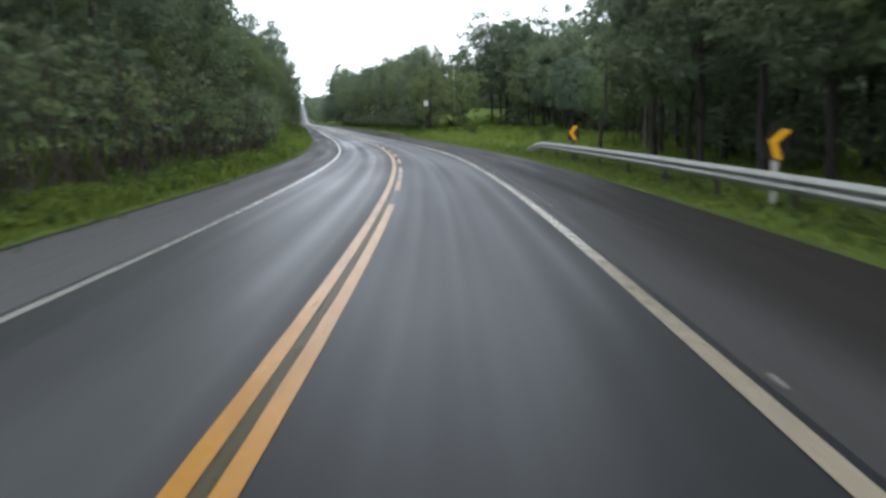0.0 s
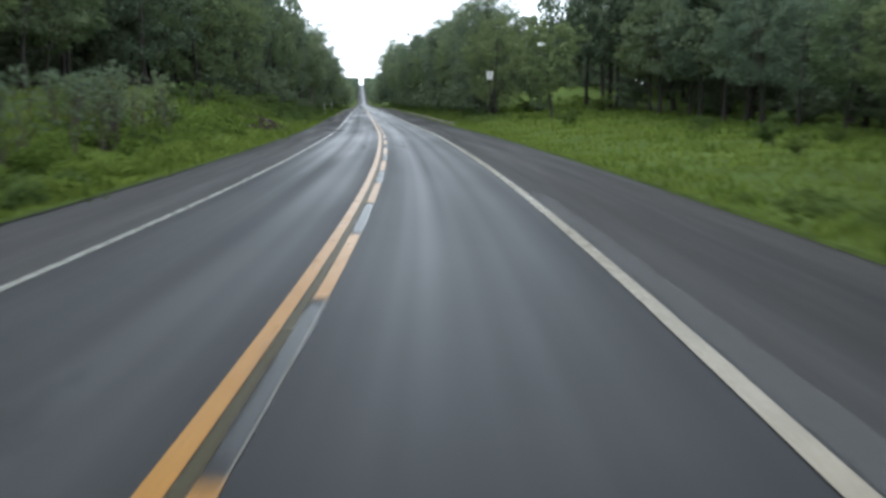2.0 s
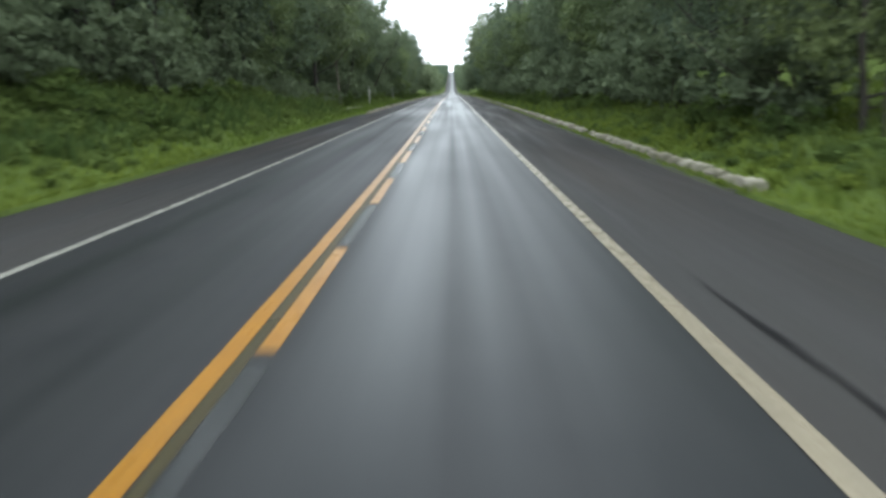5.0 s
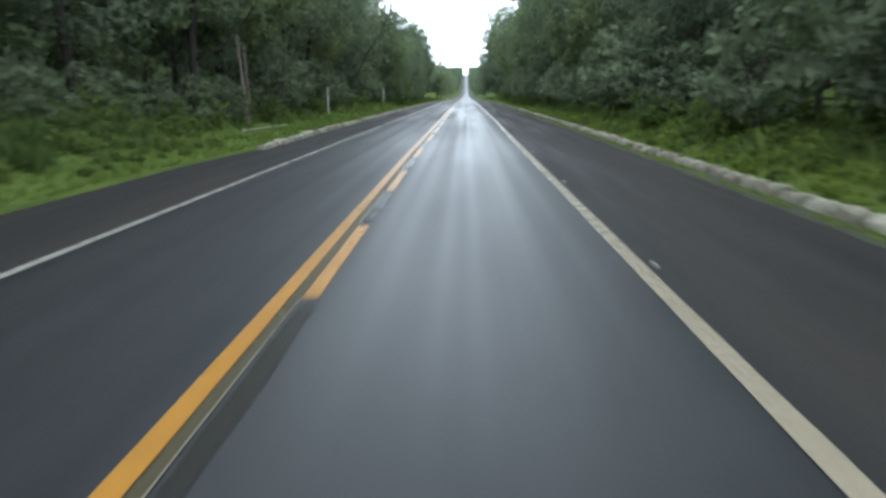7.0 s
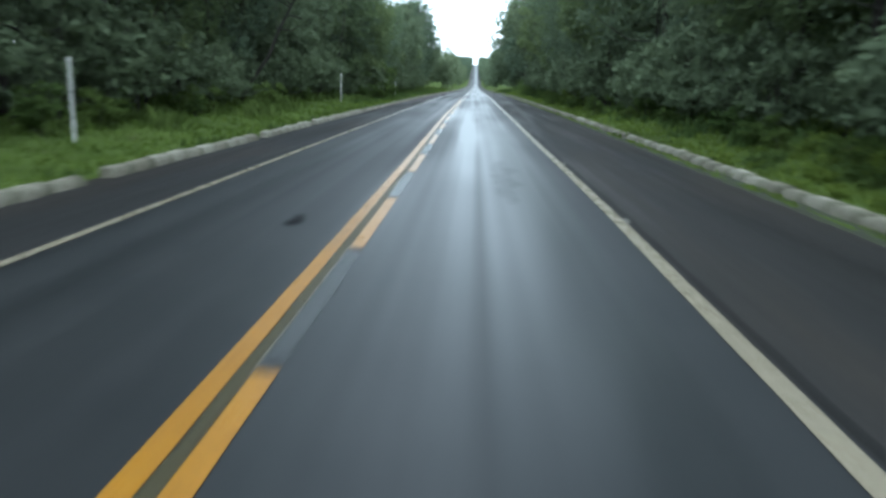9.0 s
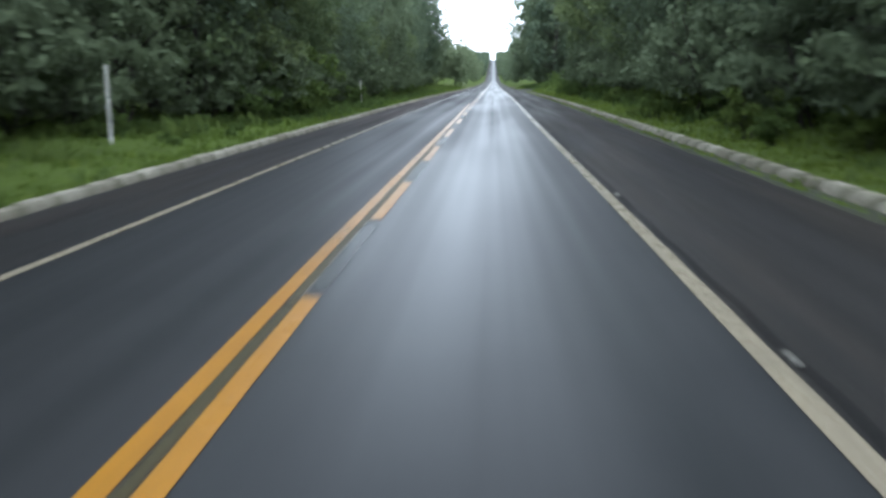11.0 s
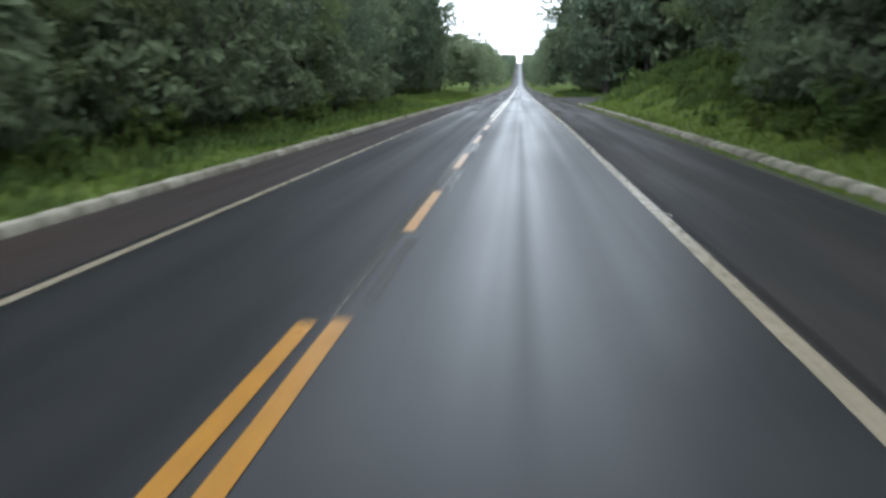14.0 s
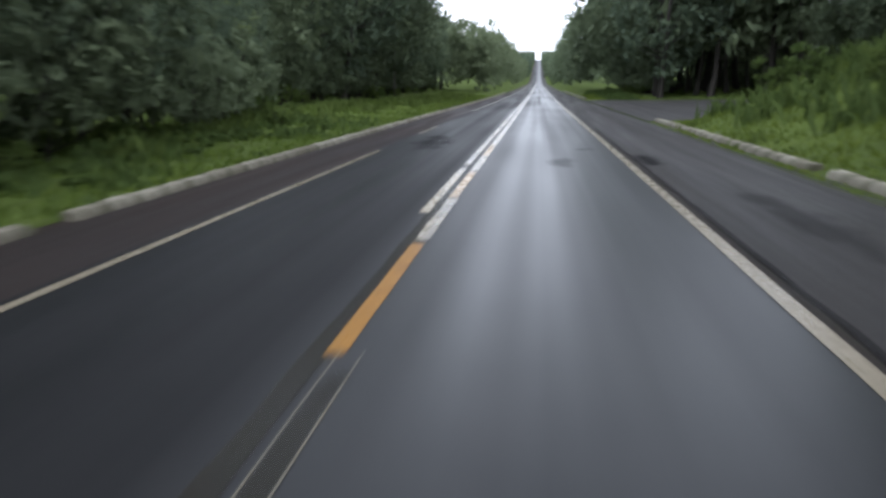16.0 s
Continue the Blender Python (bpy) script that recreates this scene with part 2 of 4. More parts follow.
def make_plain(name, a, b, scale, rough=0.7, metal=0.0, bump=0.3, depth=0.01, stretch=(1, 1, 1), c=None):
    k = Mat(name, rough, metal, 0.2)
    v = k.coords("Object", stretch)
    n1, n2 = k.noise(v, scale, 6, 0.65), k.noise(v, scale * 0.13, 4)
    col = k.mix(k.grey(n1, 0, 1, 0.3, 0.7), a, b)
    col = k.mix(k.grey(n2, 0, 0.7, 0.45, 0.7), col, c or b)
    k.bump(n1, bump, depth)
    return k.set(Base_Color=col, Roughness=k.grey(n1, rough * 0.8, min(1, rough * 1.15)))


ASPHALT, SHOULDER, GROUND = make_asphalt(), make_shoulder(), make_ground()
WHITE_PAINT = make_paint("worn_white_paint", (0.178, 0.154, 0.112), (0.125, 0.109, 0.080), (0.04, 0.038, 0.032), (0.55, 0.72))
GREYED_PAINT = make_paint("greyed_white_paint", (0.185, 0.182, 0.165), (0.135, 0.132, 0.118), (0.045, 0.044, 0.042), (0.55, 0.72))
YELLOW_PAINT = make_paint("worn_yellow_paint", (0.215, 0.100, 0.0060), (0.165, 0.075, 0.0065), (0.06, 0.042, 0.025), (0.52, 0.72), 0.16, 0.25)
# faded yellow, lightened in base colour to carry the wet glare
FADED_GLARE = make_paint("faded_yellow_paint", (0.36, 0.30, 0.20), (0.27, 0.235, 0.17), (0.05, 0.05, 0.048), (0.40, 0.60))
for _m in (FADED_GLARE,):
    _m.node_tree.nodes["Principled BSDF"].inputs["Specular IOR Level"].default_value = 0.6
PALE_YELLOW = make_paint("pale_yellow_paint", (0.30, 0.19, 0.075), (0.25, 0.19, 0.11), (0.06, 0.055, 0.045), (0.46, 0.68))
OLD_PAINT = make_paint("old_paint", (0.115, 0.10, 0.068), (0.075, 0.068, 0.05), (0.05, 0.05, 0.048), (0.45, 0.65))
BLACKOUT = make_film("smooth_blackout_paint", (0.014, 0.013, 0.010), 0.24, 0.05, 0.8)
OLIVE = make_film("grimy_blackout_paint", (0.019, 0.017, 0.011), 0.22, 0.06, 0.48)
BAND = make_film("olive_old_paint", (0.046, 0.040, 0.021), 0.42, 0.08, 0.75)
SEALED = make_film("sealed_asphalt", (0.032, 0.034, 0.034), 0.22, 0.22, 0.6)
# the same seal with the sky's wet sheen lightened into its colour
SHEEN_SEAL = make_film("pale_sealed_asphalt", (0.085, 0.092, 0.092), 0.30, 0.32, 0.85)
KERB_MAT = make_plain("limewashed_concrete", (0.24, 0.228, 0.195), (0.12, 0.112, 0.088), 6, 0.9, 0, 0.9, 0.025, c=(0.050, 0.054, 0.030))
GALV = make_plain("galvanised_steel", (0.32, 0.325, 0.30), (0.22, 0.225, 0.205), 9, 0.6, 0.1, 0.05)
RAIL_GREY = make_plain("chalky_rail_paint", (0.30, 0.30, 0.25), (0.17, 0.175, 0.14), 7, 0.8, 0, 0.3, c=(0.09, 0.10, 0.06))
STEEL_DARK = make_plain("weathered_steel", (0.055, 0.05, 0.044), (0.032, 0.029, 0.026), 8, 0.7, 0.3)
CONCRETE = make_plain("pale_concrete", (0.48, 0.47, 0.43), (0.33, 0.32, 0.29), 10, 0.85, 0, 0.4)
BARK = make_plain("dark_bark", (0.018, 0.016, 0.014), (0.038, 0.034, 0.029), 7, 0.9, 0, 0.9, 0.03, (1, 1, 0.25))
BARK_PALE = make_plain("grey_bark", (0.085, 0.078, 0.068), (0.14, 0.13, 0.115), 7, 0.9, 0, 0.9, 0.03, (1, 1, 0.25))
WOOD = make_plain("weathered_wood", (0.090, 0.072, 0.056), (0.15, 0.13, 0.11), 9, 0.9, 0, 0.6, 0.01, (1, 1, 0.15))
DIRT = make_plain("wet_red_earth", (0.010, 0.0075, 0.006), (0.020, 0.014, 0.011), 2.5, 0.85, 0, 0.9, 0.08, c=(0.006, 0.005, 0.0045))
DIRT.node_tree.nodes["Principled BSDF"].inputs["Specular IOR Level"].default_value = 0.02
# dark colour for the shadow edge beside the left verge
EDGE_SHADOW = make_plain("gutter_mud", (0.012, 0.0115, 0.010), (0.019, 0.018, 0.014), 3.0, 0.9, 0, 0.8, 0.03, c=(0.016, 0.018, 0.010))
MOSS = make_plain("gutter_moss", (0.022, 0.023, 0.015), (0.030, 0.037, 0.017), 2.2, 0.9, 0, 0.9, 0.03, c=(0.024, 0.022, 0.017))
STONE = make_plain("pale_stone", (0.16, 0.15, 0.135), (0.09, 0.083, 0.07), 6, 0.85, 0, 0.6, 0.02)
SIGN_YELLOW = make_plain("sign_yellow", (0.70, 0.36, 0.015), (0.58, 0.29, 0.015), 3, 0.4, 0, 0.02)
SIGN_BLACK = make_plain("sign_black", (0.010, 0.010, 0.010), (0.018, 0.017, 0.016), 3, 0.45, 0, 0.02)
POST_PAINT = make_plain("chalky_white_paint", (0.50, 0.50, 0.47), (0.34, 0.34, 0.31), 5, 0.7, 0, 0.1, c=(0.26, 0.27, 0.22))
SIGN_GREY = make_plain("sign_grey", (0.16, 0.17, 0.18), (0.11, 0.12, 0.13), 3, 0.45, 0, 0.02)
STUD_MAT = make_plain("stud_plastic", (0.15, 0.145, 0.125), (0.09, 0.087, 0.075), 12, 0.6)
LEAF = make_leaf("tree_leaves", (0.096, 0.124, 0.082), (0.112, 0.144, 0.090), (0.124, 0.156, 0.090), 0.5)
LEAF_PALE = make_leaf("pale_tree_leaves", (0.104, 0.136, 0.070), (0.126, 0.164, 0.078), (0.142, 0.176, 0.076), 0.5)
LEAF_BUSH = make_leaf("bush_leaves", (0.054, 0.080, 0.026), (0.084, 0.124, 0.036), (0.100, 0.136, 0.038), 0.5)
BLADE = make_leaf("grass_blades", (0.074, 0.108, 0.022), (0.118, 0.166, 0.032), (0.142, 0.178, 0.036), 0.5)
TWIG = make_plain("dry_twigs", (0.032, 0.027, 0.022), (0.06, 0.05, 0.041), 8, 0.9)


# ---- building helpers ----
def mesh_object(name, verts, faces, mat, parent=None, label="", smooth=False, along=None):
    me = bpy.data.meshes.new(name)
    verts = np.asarray(verts, np.float32)
    faces = np.asarray(faces, np.int32) if not isinstance(faces, list) else faces
    if isinstance(faces, list):
        me.from_pydata([tuple(map(float, p)) for p in verts], [], faces)
    else:
        n, k = faces.shape
        me.vertices.add(len(verts))
        me.vertices.foreach_set("co", verts.ravel())
        me.loops.add(n * k)
        me.loops.foreach_set("vertex_index", faces.ravel())
        me.polygons.add(n)
        me.polygons.foreach_set("loop_start", np.arange(0, n * k, k, dtype=np.int32))
        me.update(calc_edges=True)
    if along is not None:
        at = me.attributes.new("along", "FLOAT_VECTOR", "POINT")
        at.data.foreach_set("vector", np.asarray(along, np.float32).ravel())
    if smooth:
        me.shade_smooth()
    me.materials.append(mat)
    ob = new(name, me)
    ob.parent = parent
    if label:
        tagged(ob, label)
    return ob


def part(name, bm, mat, parent, label="", smooth=False):
    me = bpy.data.meshes.new(name)
    bm.to_mesh(me)
    bm.free()
    me.materials.append(mat)
    if smooth:
        me.shade_smooth()
    ob = new(name, me)
    ob.parent = parent
    if label:
        tagged(ob, label)
    return ob


def empty(name, m, label, category, group=""):
    ob = new(name)
    ob.matrix_basis = m
    return tagged(ob, label, category, group)


def box(bm, size, centre, bevel=0.0, turn=None):
    r = bmesh.ops.create_cube(bm, size=1.0, matrix=Matrix.Translation(centre) @ (turn or Matrix()) @ Matrix.Diagonal((*size, 1)))
    if bevel:
        edges = {e for v in r["verts"] for e in v.link_edges}
        bmesh.ops.bevel(bm, geom=list(edges), offset=bevel, segments=2, affect="EDGES", profile=0.6)


def tube(path, radii, sides=7):
    """Verts and quads of a tapered tube along a path."""
    path, verts, faces = np.asarray(path, float), [], []
    for i, (p, r) in enumerate(zip(path, radii)):
        d = path[min(i + 1, len(path) - 1)] - path[max(i - 1, 0)]
        d = d / (np.linalg.norm(d) + 1e-9)
        a = np.cross(d, (0.31, 0.95, 0.1))
        a = a / (np.linalg.norm(a) + 1e-9)
        b = np.cross(d, a)
        for j in range(sides):
            w = 2 * np.pi * j / sides
            verts.append(p + r * (np.cos(w) * a + np.sin(w) * b))
    for i in range(len(path) - 1):
        for j in range(sides):
            k = (j + 1) % sides
            faces.append((i * sides + j, i * sides + k, (i + 1) * sides + k, (i + 1) * sides + j))
    return verts, faces


def tubes(name, list_of, mat, parent, label="", sides=7):
    verts, faces = [], []
    for path, radii in list_of:
        v, f = tube(path, radii, sides)
        faces += [tuple(i + len(verts) for i in q) for q in f]
        verts += v
    return mesh_object(name, verts, np.array(faces), mat, parent, label, smooth=True)


def smooth_noise(x, y, seed=0.0):
    return (np.sin(x * 1.0 + 1.3 * np.sin(y * 0.7 + seed) + seed) + np.sin(y * 1.3 + 1.1 * np.sin(x * 0.9 - seed)) + 0.6 * np.sin(2.3 * x + 1.9 * y + seed)) / 2.6


# ---- ground ----
EDGE_R, EDGE_L = 6.55, -5.25
R14 = ([-40, 20, 45, 70, 80, 94, 105, 116, 250, 296, 312, 327, 334, 386, 396, 900], [-0.05, 0.0, 0.2, 0.35, 0.45, 0.75, 0.95, 1.0, 1.0, 1.5, 2.9, 3.0, 0.02, 0.02, 0.5, 0.9])
R25 = ([-40, 20, 45, 80, 88, 105, 118, 135, 152, 168, 250, 296, 318, 334, 386, 398, 900], [0.1, 0.2, 0.4, 0.55, 0.75, 1.5, 2.3, 3.4, 4.1, 2.6, 1.8, 2.6, 3.8, 0.05, 0.05, 0.7, 1.4])
L14 = ([-40, 30, 50, 68, 85, 105, 138, 148, 157, 175, 220, 245, 280, 310], [0.35, 0.6, 1.1, 1.9, 2.5, 2.4, 1.9, 1.1, 0.45, 0.5, 0.7, 0.0, 0.0, 0.6])
L25 = ([-40, 30, 55, 85, 115, 135, 160, 900], [0.6, 1.2, 2.3, 3.3, 3.3, 2.2, 1.6, 1.4])


def verge_shift(s, c):
    """The left verge stands back a little before the kerb begins."""
    return np.interp(s, [146, 152], [0.33, 0.0]) * np.exp(-np.clip(-c + EDGE_L, 0, 60) / 6)


def ground_height(s, c):
    """The ground's height over the asphalt."""
    s, c = np.broadcast_arrays(np.asarray(s, float), np.asarray(c, float))
    c = np.where(c < 0, c + verge_shift(s, c), c)
    out = np.zeros(s.shape)
    for side, edge, t14, t25 in ((1, EDGE_R, R14, R25), (-1, -EDGE_L, L14, L25)):
        d = c * side
        h14, h25 = np.interp(s, *t14), np.interp(s, *t25)
        u = np.clip((d - edge) / (14 - edge), 0, 1)
        h = 0.05 + (h14 - 0.05) * (0.35 * u + 0.65 * u * u * (3 - 2 * u))
        v = np.clip((d - 14) / 11, 0, 1)
        h = h + (h25 - h14) * v + np.clip((d - 25) / 60, 0, 1) * 1.5
        lump = 0.10 * smooth_noise(s * 0.9, c * 1.1, 2) + 0.06 * smooth_noise(s * 2.3, c * 2.1, 5)
        calm = np.interp(s, [328, 333, 387, 392], [1, 0.05, 0.05, 1]) if side > 0 else 1.0
        h = h + lump * np.clip((d - edge - 0.15) / 1.6, 0, 1) * calm
        out = np.where(d > edge - 0.02, h, out)
    return np.where((c > EDGE_L) & (c < EDGE_R), -0.25, out)


def grid(ss, cs, height):
    s, c = np.meshgrid(ss, cs, indexing="ij")
    h = height(s, c)
    verts = road_xyz(s, c, h).reshape(-1, 3)
    n, m = len(ss), len(cs)
    i = (np.arange(n - 1)[:, None] * m + np.arange(m - 1)[None, :]).ravel()
    faces = np.stack([i, i + 1, i + m + 1, i + m], 1)
    return verts, faces, np.stack([s, c, h], -1).reshape(-1, 3)


ss = np.concatenate([np.arange(-400, -40, 30), np.arange(-40, 380, 0.7), np.arange(380, 620, 4), np.arange(620, 1900, 20), np.arange(1900, 2601, 100)])
cs_r = np.concatenate([[EDGE_R - 0.03, EDGE_R], EDGE_R + np.array([.12, .3, .6, 1, 1.5, 2, 2.6, 3.2, 4, 5, 6, 7, 8.5, 10, 12, 14, 17, 20, 25]), [40, 60, 90, 200, 600, 2000]])
cs_l = np.concatenate([[EDGE_L + 0.03, EDGE_L], EDGE_L - np.array([.12, .3, .6, 1, 1.5, 2, 2.6, 3.2, 4, 5, 6, 7, 8.5, 10, 12, 14, 17, 20, 25]), [-40, -60, -90, -200, -600, -2000]])
s2, c2 = np.meshgrid(ss, np.concatenate([cs_l[::-1], [-2, 0, 3], cs_r]), indexing="ij")
c2 = np.where(c2 < EDGE_L + 0.05, c2 - verge_shift(s2, c2 + 0.02), c2)
v = road_xyz(s2, c2, ground_height(s2, c2)).reshape(-1, 3)
f = grid(ss, c2[0], lambda s, c: s * 0)[1]
a = np.stack([s2, c2, s2 * 0], -1).reshape(-1, 3)
tagged(mesh_object("ground", v, f, GROUND, smooth=True, along=a), "uneven green grass verge and forest ground", "ground", kind="structure")

# ---- road ----
rs = np.concatenate([np.arange(-60, 420, 0.5), np.arange(420, 620, 4.0), np.arange(620, 1901, 20.0)])


def strip(name, s0, s1, c0, c1, h, mat, label="", category="", kind="structure", step=1.0, parent=None, wobble=0.0, cols=2, line=""):
    n = max(2, int((s1 - s0) / step) + 1)
    s = np.linspace(s0, s1, n)
    c = np.linspace(c0, c1, cols)
    S, C = np.meshgrid(s, c, indexing="ij")
    C = C + wander(line, S)
    if wobble:
        C = C + wobble * smooth_noise(S * 3.1, C * 9.0, c0)
    verts = road_xyz(S, C, h).reshape(-1, 3)
    i = (np.arange(n - 1)[:, None] * cols + np.arange(cols - 1)[None, :]).ravel()
    faces = np.stack([i, i + 1, i + cols + 1, i + cols], 1)
    fade = (1.3 * (1 - np.abs(np.linspace(-1, 1, cols))[None, :] ** 4) * np.clip(6 * np.sin(np.linspace(0, np.pi, n)), 0, 1)[:, None]) if cols == 7 else S * 0
    ob = mesh_object(name, verts, faces, mat, parent, along=np.stack([S, C, fade], -1).reshape(-1, 3))
    if parent is None:
        tagged(ob, label, category, kind=kind)
    elif label:
        tagged(ob, label)
    return ob


def wheel_height(s, c):
    """Slight ruts and undulation in the lanes."""
    rut = -0.006 * (np.exp(-((c - 0.95) / 0.4) ** 2) + np.exp(-((c - 2.6) / 0.4) ** 2) + np.exp(-((c + 0.85) / 0.4) ** 2) + np.exp(-((c + 2.3) / 0.4) ** 2))
    return rut + 0.003 * smooth_noise(s * 0.6, c * 1.2, 3) - 0.002


LINE_L, LINE_R = -3.12, 3.37
WANDER_S = [-30, 0, 30, 60, 90, 120, 150, 165, 175, 181, 190, 210, 240, 270, 300, 330, 380]  # the painted lines were not laid dead straight
WANDER = {"left": [0.059, 0.069, -0.003, -0.071, -0.066, -0.053, 0.013, 0.030, 0.041, 0.048, 0.053, 0.064, 0.066, 0.094, 0.066, 0.045, 0.031],
          "right": [0.007, -0.099, -0.048, 0.006, 0.048, 0.018, -0.045, -0.030, 0.045, 0.040, 0.0, 0.010, -0.045, 0.040, 0.145, 0.075, 0.030],
          "centre": [-0.061, 0.023, 0.070, 0.073, 0.056, 0.045, -0.036, -0.022, -0.013, -0.012, -0.045, -0.119, -0.054, -0.090, -0.100, -0.040, -0.028]}


def wander(line, s):
    return np.interp(s, WANDER_S, WANDER[line]) if line else 0.0


v, f, a = grid(rs, np.linspace(LINE_L - 0.1, LINE_R + 0.1, 81), wheel_height)
road = tagged(mesh_object("road", v, f, ASPHALT, smooth=True, along=a), "wet dark grey asphalt lanes with shiny wheel tracks", "road", kind="structure")
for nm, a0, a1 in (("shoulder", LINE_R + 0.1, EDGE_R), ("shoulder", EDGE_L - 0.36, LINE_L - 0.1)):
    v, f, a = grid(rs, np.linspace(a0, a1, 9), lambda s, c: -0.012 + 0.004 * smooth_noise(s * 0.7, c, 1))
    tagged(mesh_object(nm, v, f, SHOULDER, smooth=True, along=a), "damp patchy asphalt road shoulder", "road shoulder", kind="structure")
strip("side_road", 334.5, 386, EDGE_R - 0.02, 60, 0.07, SHOULDER, "damp asphalt side road joining the highway", "road", cols=20)

# painted lines
W = 0.075
strip("edge_line", -60, 900, LINE_R - 0.087, LINE_R + 0.087, 0.006, WHITE_PAINT, "worn white edge line painted on asphalt", "road marking", wobble=0.006, line="right")
left_line = tagged(new("edge_line"), "broken worn white edge line painted on asphalt", "road marking", kind="structure")
for s0, s1 in ((-60, 84.0), (88.0, 90.2), (93.6, 165), (165, 318), (326, 332), (352, 900)):
    strip("line_stretch", s0, s1, LINE_L - 0.065, LINE_L + 0.065, 0.006, GREYED_PAINT if s1 < 170 else WHITE_PAINT, parent=left_line, wobble=0.008, line="left")
centre = tagged(new("centre_line"), "orange-yellow double centre line, one solid and one dashed", "road marking", kind="structure")
strip("solid_line", -60, 264, -0.13 - W, -0.13 + W, 0.006, YELLOW_PAINT, parent=centre, wobble=0.005, line="centre")
strip("solid_line", -60, 8.1, 0.13 - W, 0.13 + W, 0.006, YELLOW_PAINT, parent=centre, wobble=0.005, line="centre")
old = tagged(new("old_line"), "thin pale remains of an earlier dashed line", "road marking", kind="structure")
for k in range(0, 40):
    s0 = 4.11 + 8 * k
    strip("dash", s0, s0 + 4.0, 0.13 - W, 0.13 + W, 0.006, YELLOW_PAINT if k < 38 else PALE_YELLOW, parent=centre, wobble=0.005, line="centre")
    if 2 <= k <= 7 or 14 <= k <= 36:
        for e in ((W - 0.02,) if k < 10 else (-0.092,) if k < 33 else (0.022, 0.19) if k != 35 else (-0.02,)):
            strip("old_edge", s0 + 4.0, s0 + 8.0, 0.13 + e, 0.13 + e + 0.013, 0.0055, OLD_PAINT, parent=old, wobble=0.004, line="centre")
for s0, s1 in ((306.5, 313), (313.6, 330), (331, 352), (354, 900)):
    strip("solid_line", s0, s1, -0.13 - W, -0.13 + W, 0.006, FADED_GLARE, parent=centre, wobble=0.014, line="centre")
for s0, s1 in ((304.3, 308.0), (312.2, 319.0), (319.4, 336.5), (337, 900)):
    strip("solid_line", s0, s1, 0.13 - W, 0.13 + W + 0.02, 0.0058, FADED_GLARE, parent=centre, wobble=0.014, line="centre")
cover = tagged(new("blackout_line"), "dark paint strip covering an old road line", "road marking", kind="structure")
for s0, s1 in ((64.1, 68.1), (120.1, 124.1), (128.1, 132.1), (136.1, 138.0), (234.2, 236.1), (240.1, 244.1)):
    strip("dark_strip", s0, s1, 0.065, 0.255, 0.004, BLACKOUT, parent=cover, wobble=0.012, cols=7, step=0.5, line="centre")
for k in (*range(1, 7), *range(8, 14), *range(16, 28), 30, 31):
    strip("sealed_strip", 8.11 + 8 * k, 12.11 + 8 * k, 0.04, 0.23, 0.004, SHEEN_SEAL if k == 1 else SEALED, parent=cover, wobble=0.01, cols=7, step=0.5, line="centre")
strip("old_band", -40, 264, -0.058, 0.060, 0.0035, BAND, parent=cover, wobble=0.006, cols=7, step=0.5, line="centre")
strip("dark_strip", 264, 311, -0.09, 0.11, 0.0056, OLIVE, parent=cover, wobble=0.015, cols=7, line="centre")
for k in (32, 33, 34, 36):
    strip("dark_strip", 8.4 + 8 * k, 11.9 + 8 * k, 0.155, 0.335, 0.0042, OLIVE, parent=cover, wobble=0.008, cols=7, step=0.5, line="centre")

# ---- kerbs ----
rng = np.random.default_rng(7)


def make_kerb(bm_seed, length, worn, w=0.27, h=0.18):
    """One weathered kerb stone: a block with a battered face, chipped corners and a worn top."""
    r = np.random.default_rng(bm_seed)
    prof = np.array([(0, -0.12), (0.015, h * 0.55), (0.07, h * 0.96), (0.13, h), (w, h * 0.98), (w, -0.12)])
    n, verts, faces = 7, [], []
    for i in range(n):
        y = length * i / (n - 1) - length / 2
        p = prof.copy()
        p[1:5] += r.normal(0, 0.005 + 0.012 * worn, (4, 2))
        p[1:4, 1] -= 0.035 * worn * (r.random() < 0.25)
        if i in (0, n - 1):
            p[1:4, 1] -= r.uniform(0.0, 0.022)
            y *= 1 - 0.012
        verts += [(x, y, z) for x, z in p]
    k = len(prof)
    for i in range(n - 1):
        faces += [(i * k + j, i * k + (j + 1) % k, (i + 1) * k + (j + 1) % k, (i + 1) * k + j) for j in range(k)]
    faces += [tuple(range(k)), tuple((n - 1) * k + j for j in reversed(range(k)))]
    me = bpy.data.meshes.new("kerb_stone")
    me.from_pydata([tuple(map(float, q)) for q in verts], [], faces)
    bm = bmesh.new()
    bm.from_mesh(me)
    bmesh.ops.recalc_face_normals(bm, faces=bm.faces)
    bm.to_mesh(me)
    bm.free()
    me.materials.append(KERB_MAT)
    me.shade_smooth()
    me.set_sharp_from_angle(angle=radians(40))
    return me


kt = KERB_MAT.node_tree
tint = kt.nodes.new("ShaderNodeMix")
tint.data_type, tint.blend_type = "RGBA", "MULTIPLY"
tint.inputs[0].default_value = 0.85
info, shade = kt.nodes.new("ShaderNodeObjectInfo"), kt.nodes.new("ShaderNodeValToRGB")
shade.color_ramp.elements[0].color, shade.color_ramp.elements[1].color = (0.50, 0.48, 0.40, 1), (1.12, 1.11, 1.07, 1)
kt.links.new(info.outputs["Random"], shade.inputs["Fac"])
kt.links.new(kt.nodes["Principled BSDF"].inputs["Base Color"].links[0].from_socket, tint.inputs[6])
kt.links.new(shade.outputs["Color"], tint.inputs[7])
kt.links.new(tint.outputs[2], kt.nodes["Principled BSDF"].inputs["Base Color"])
KERBS = [make_kerb(i, 0.985, 1.0 if i < 8 else 0.0) for i in range(16)]


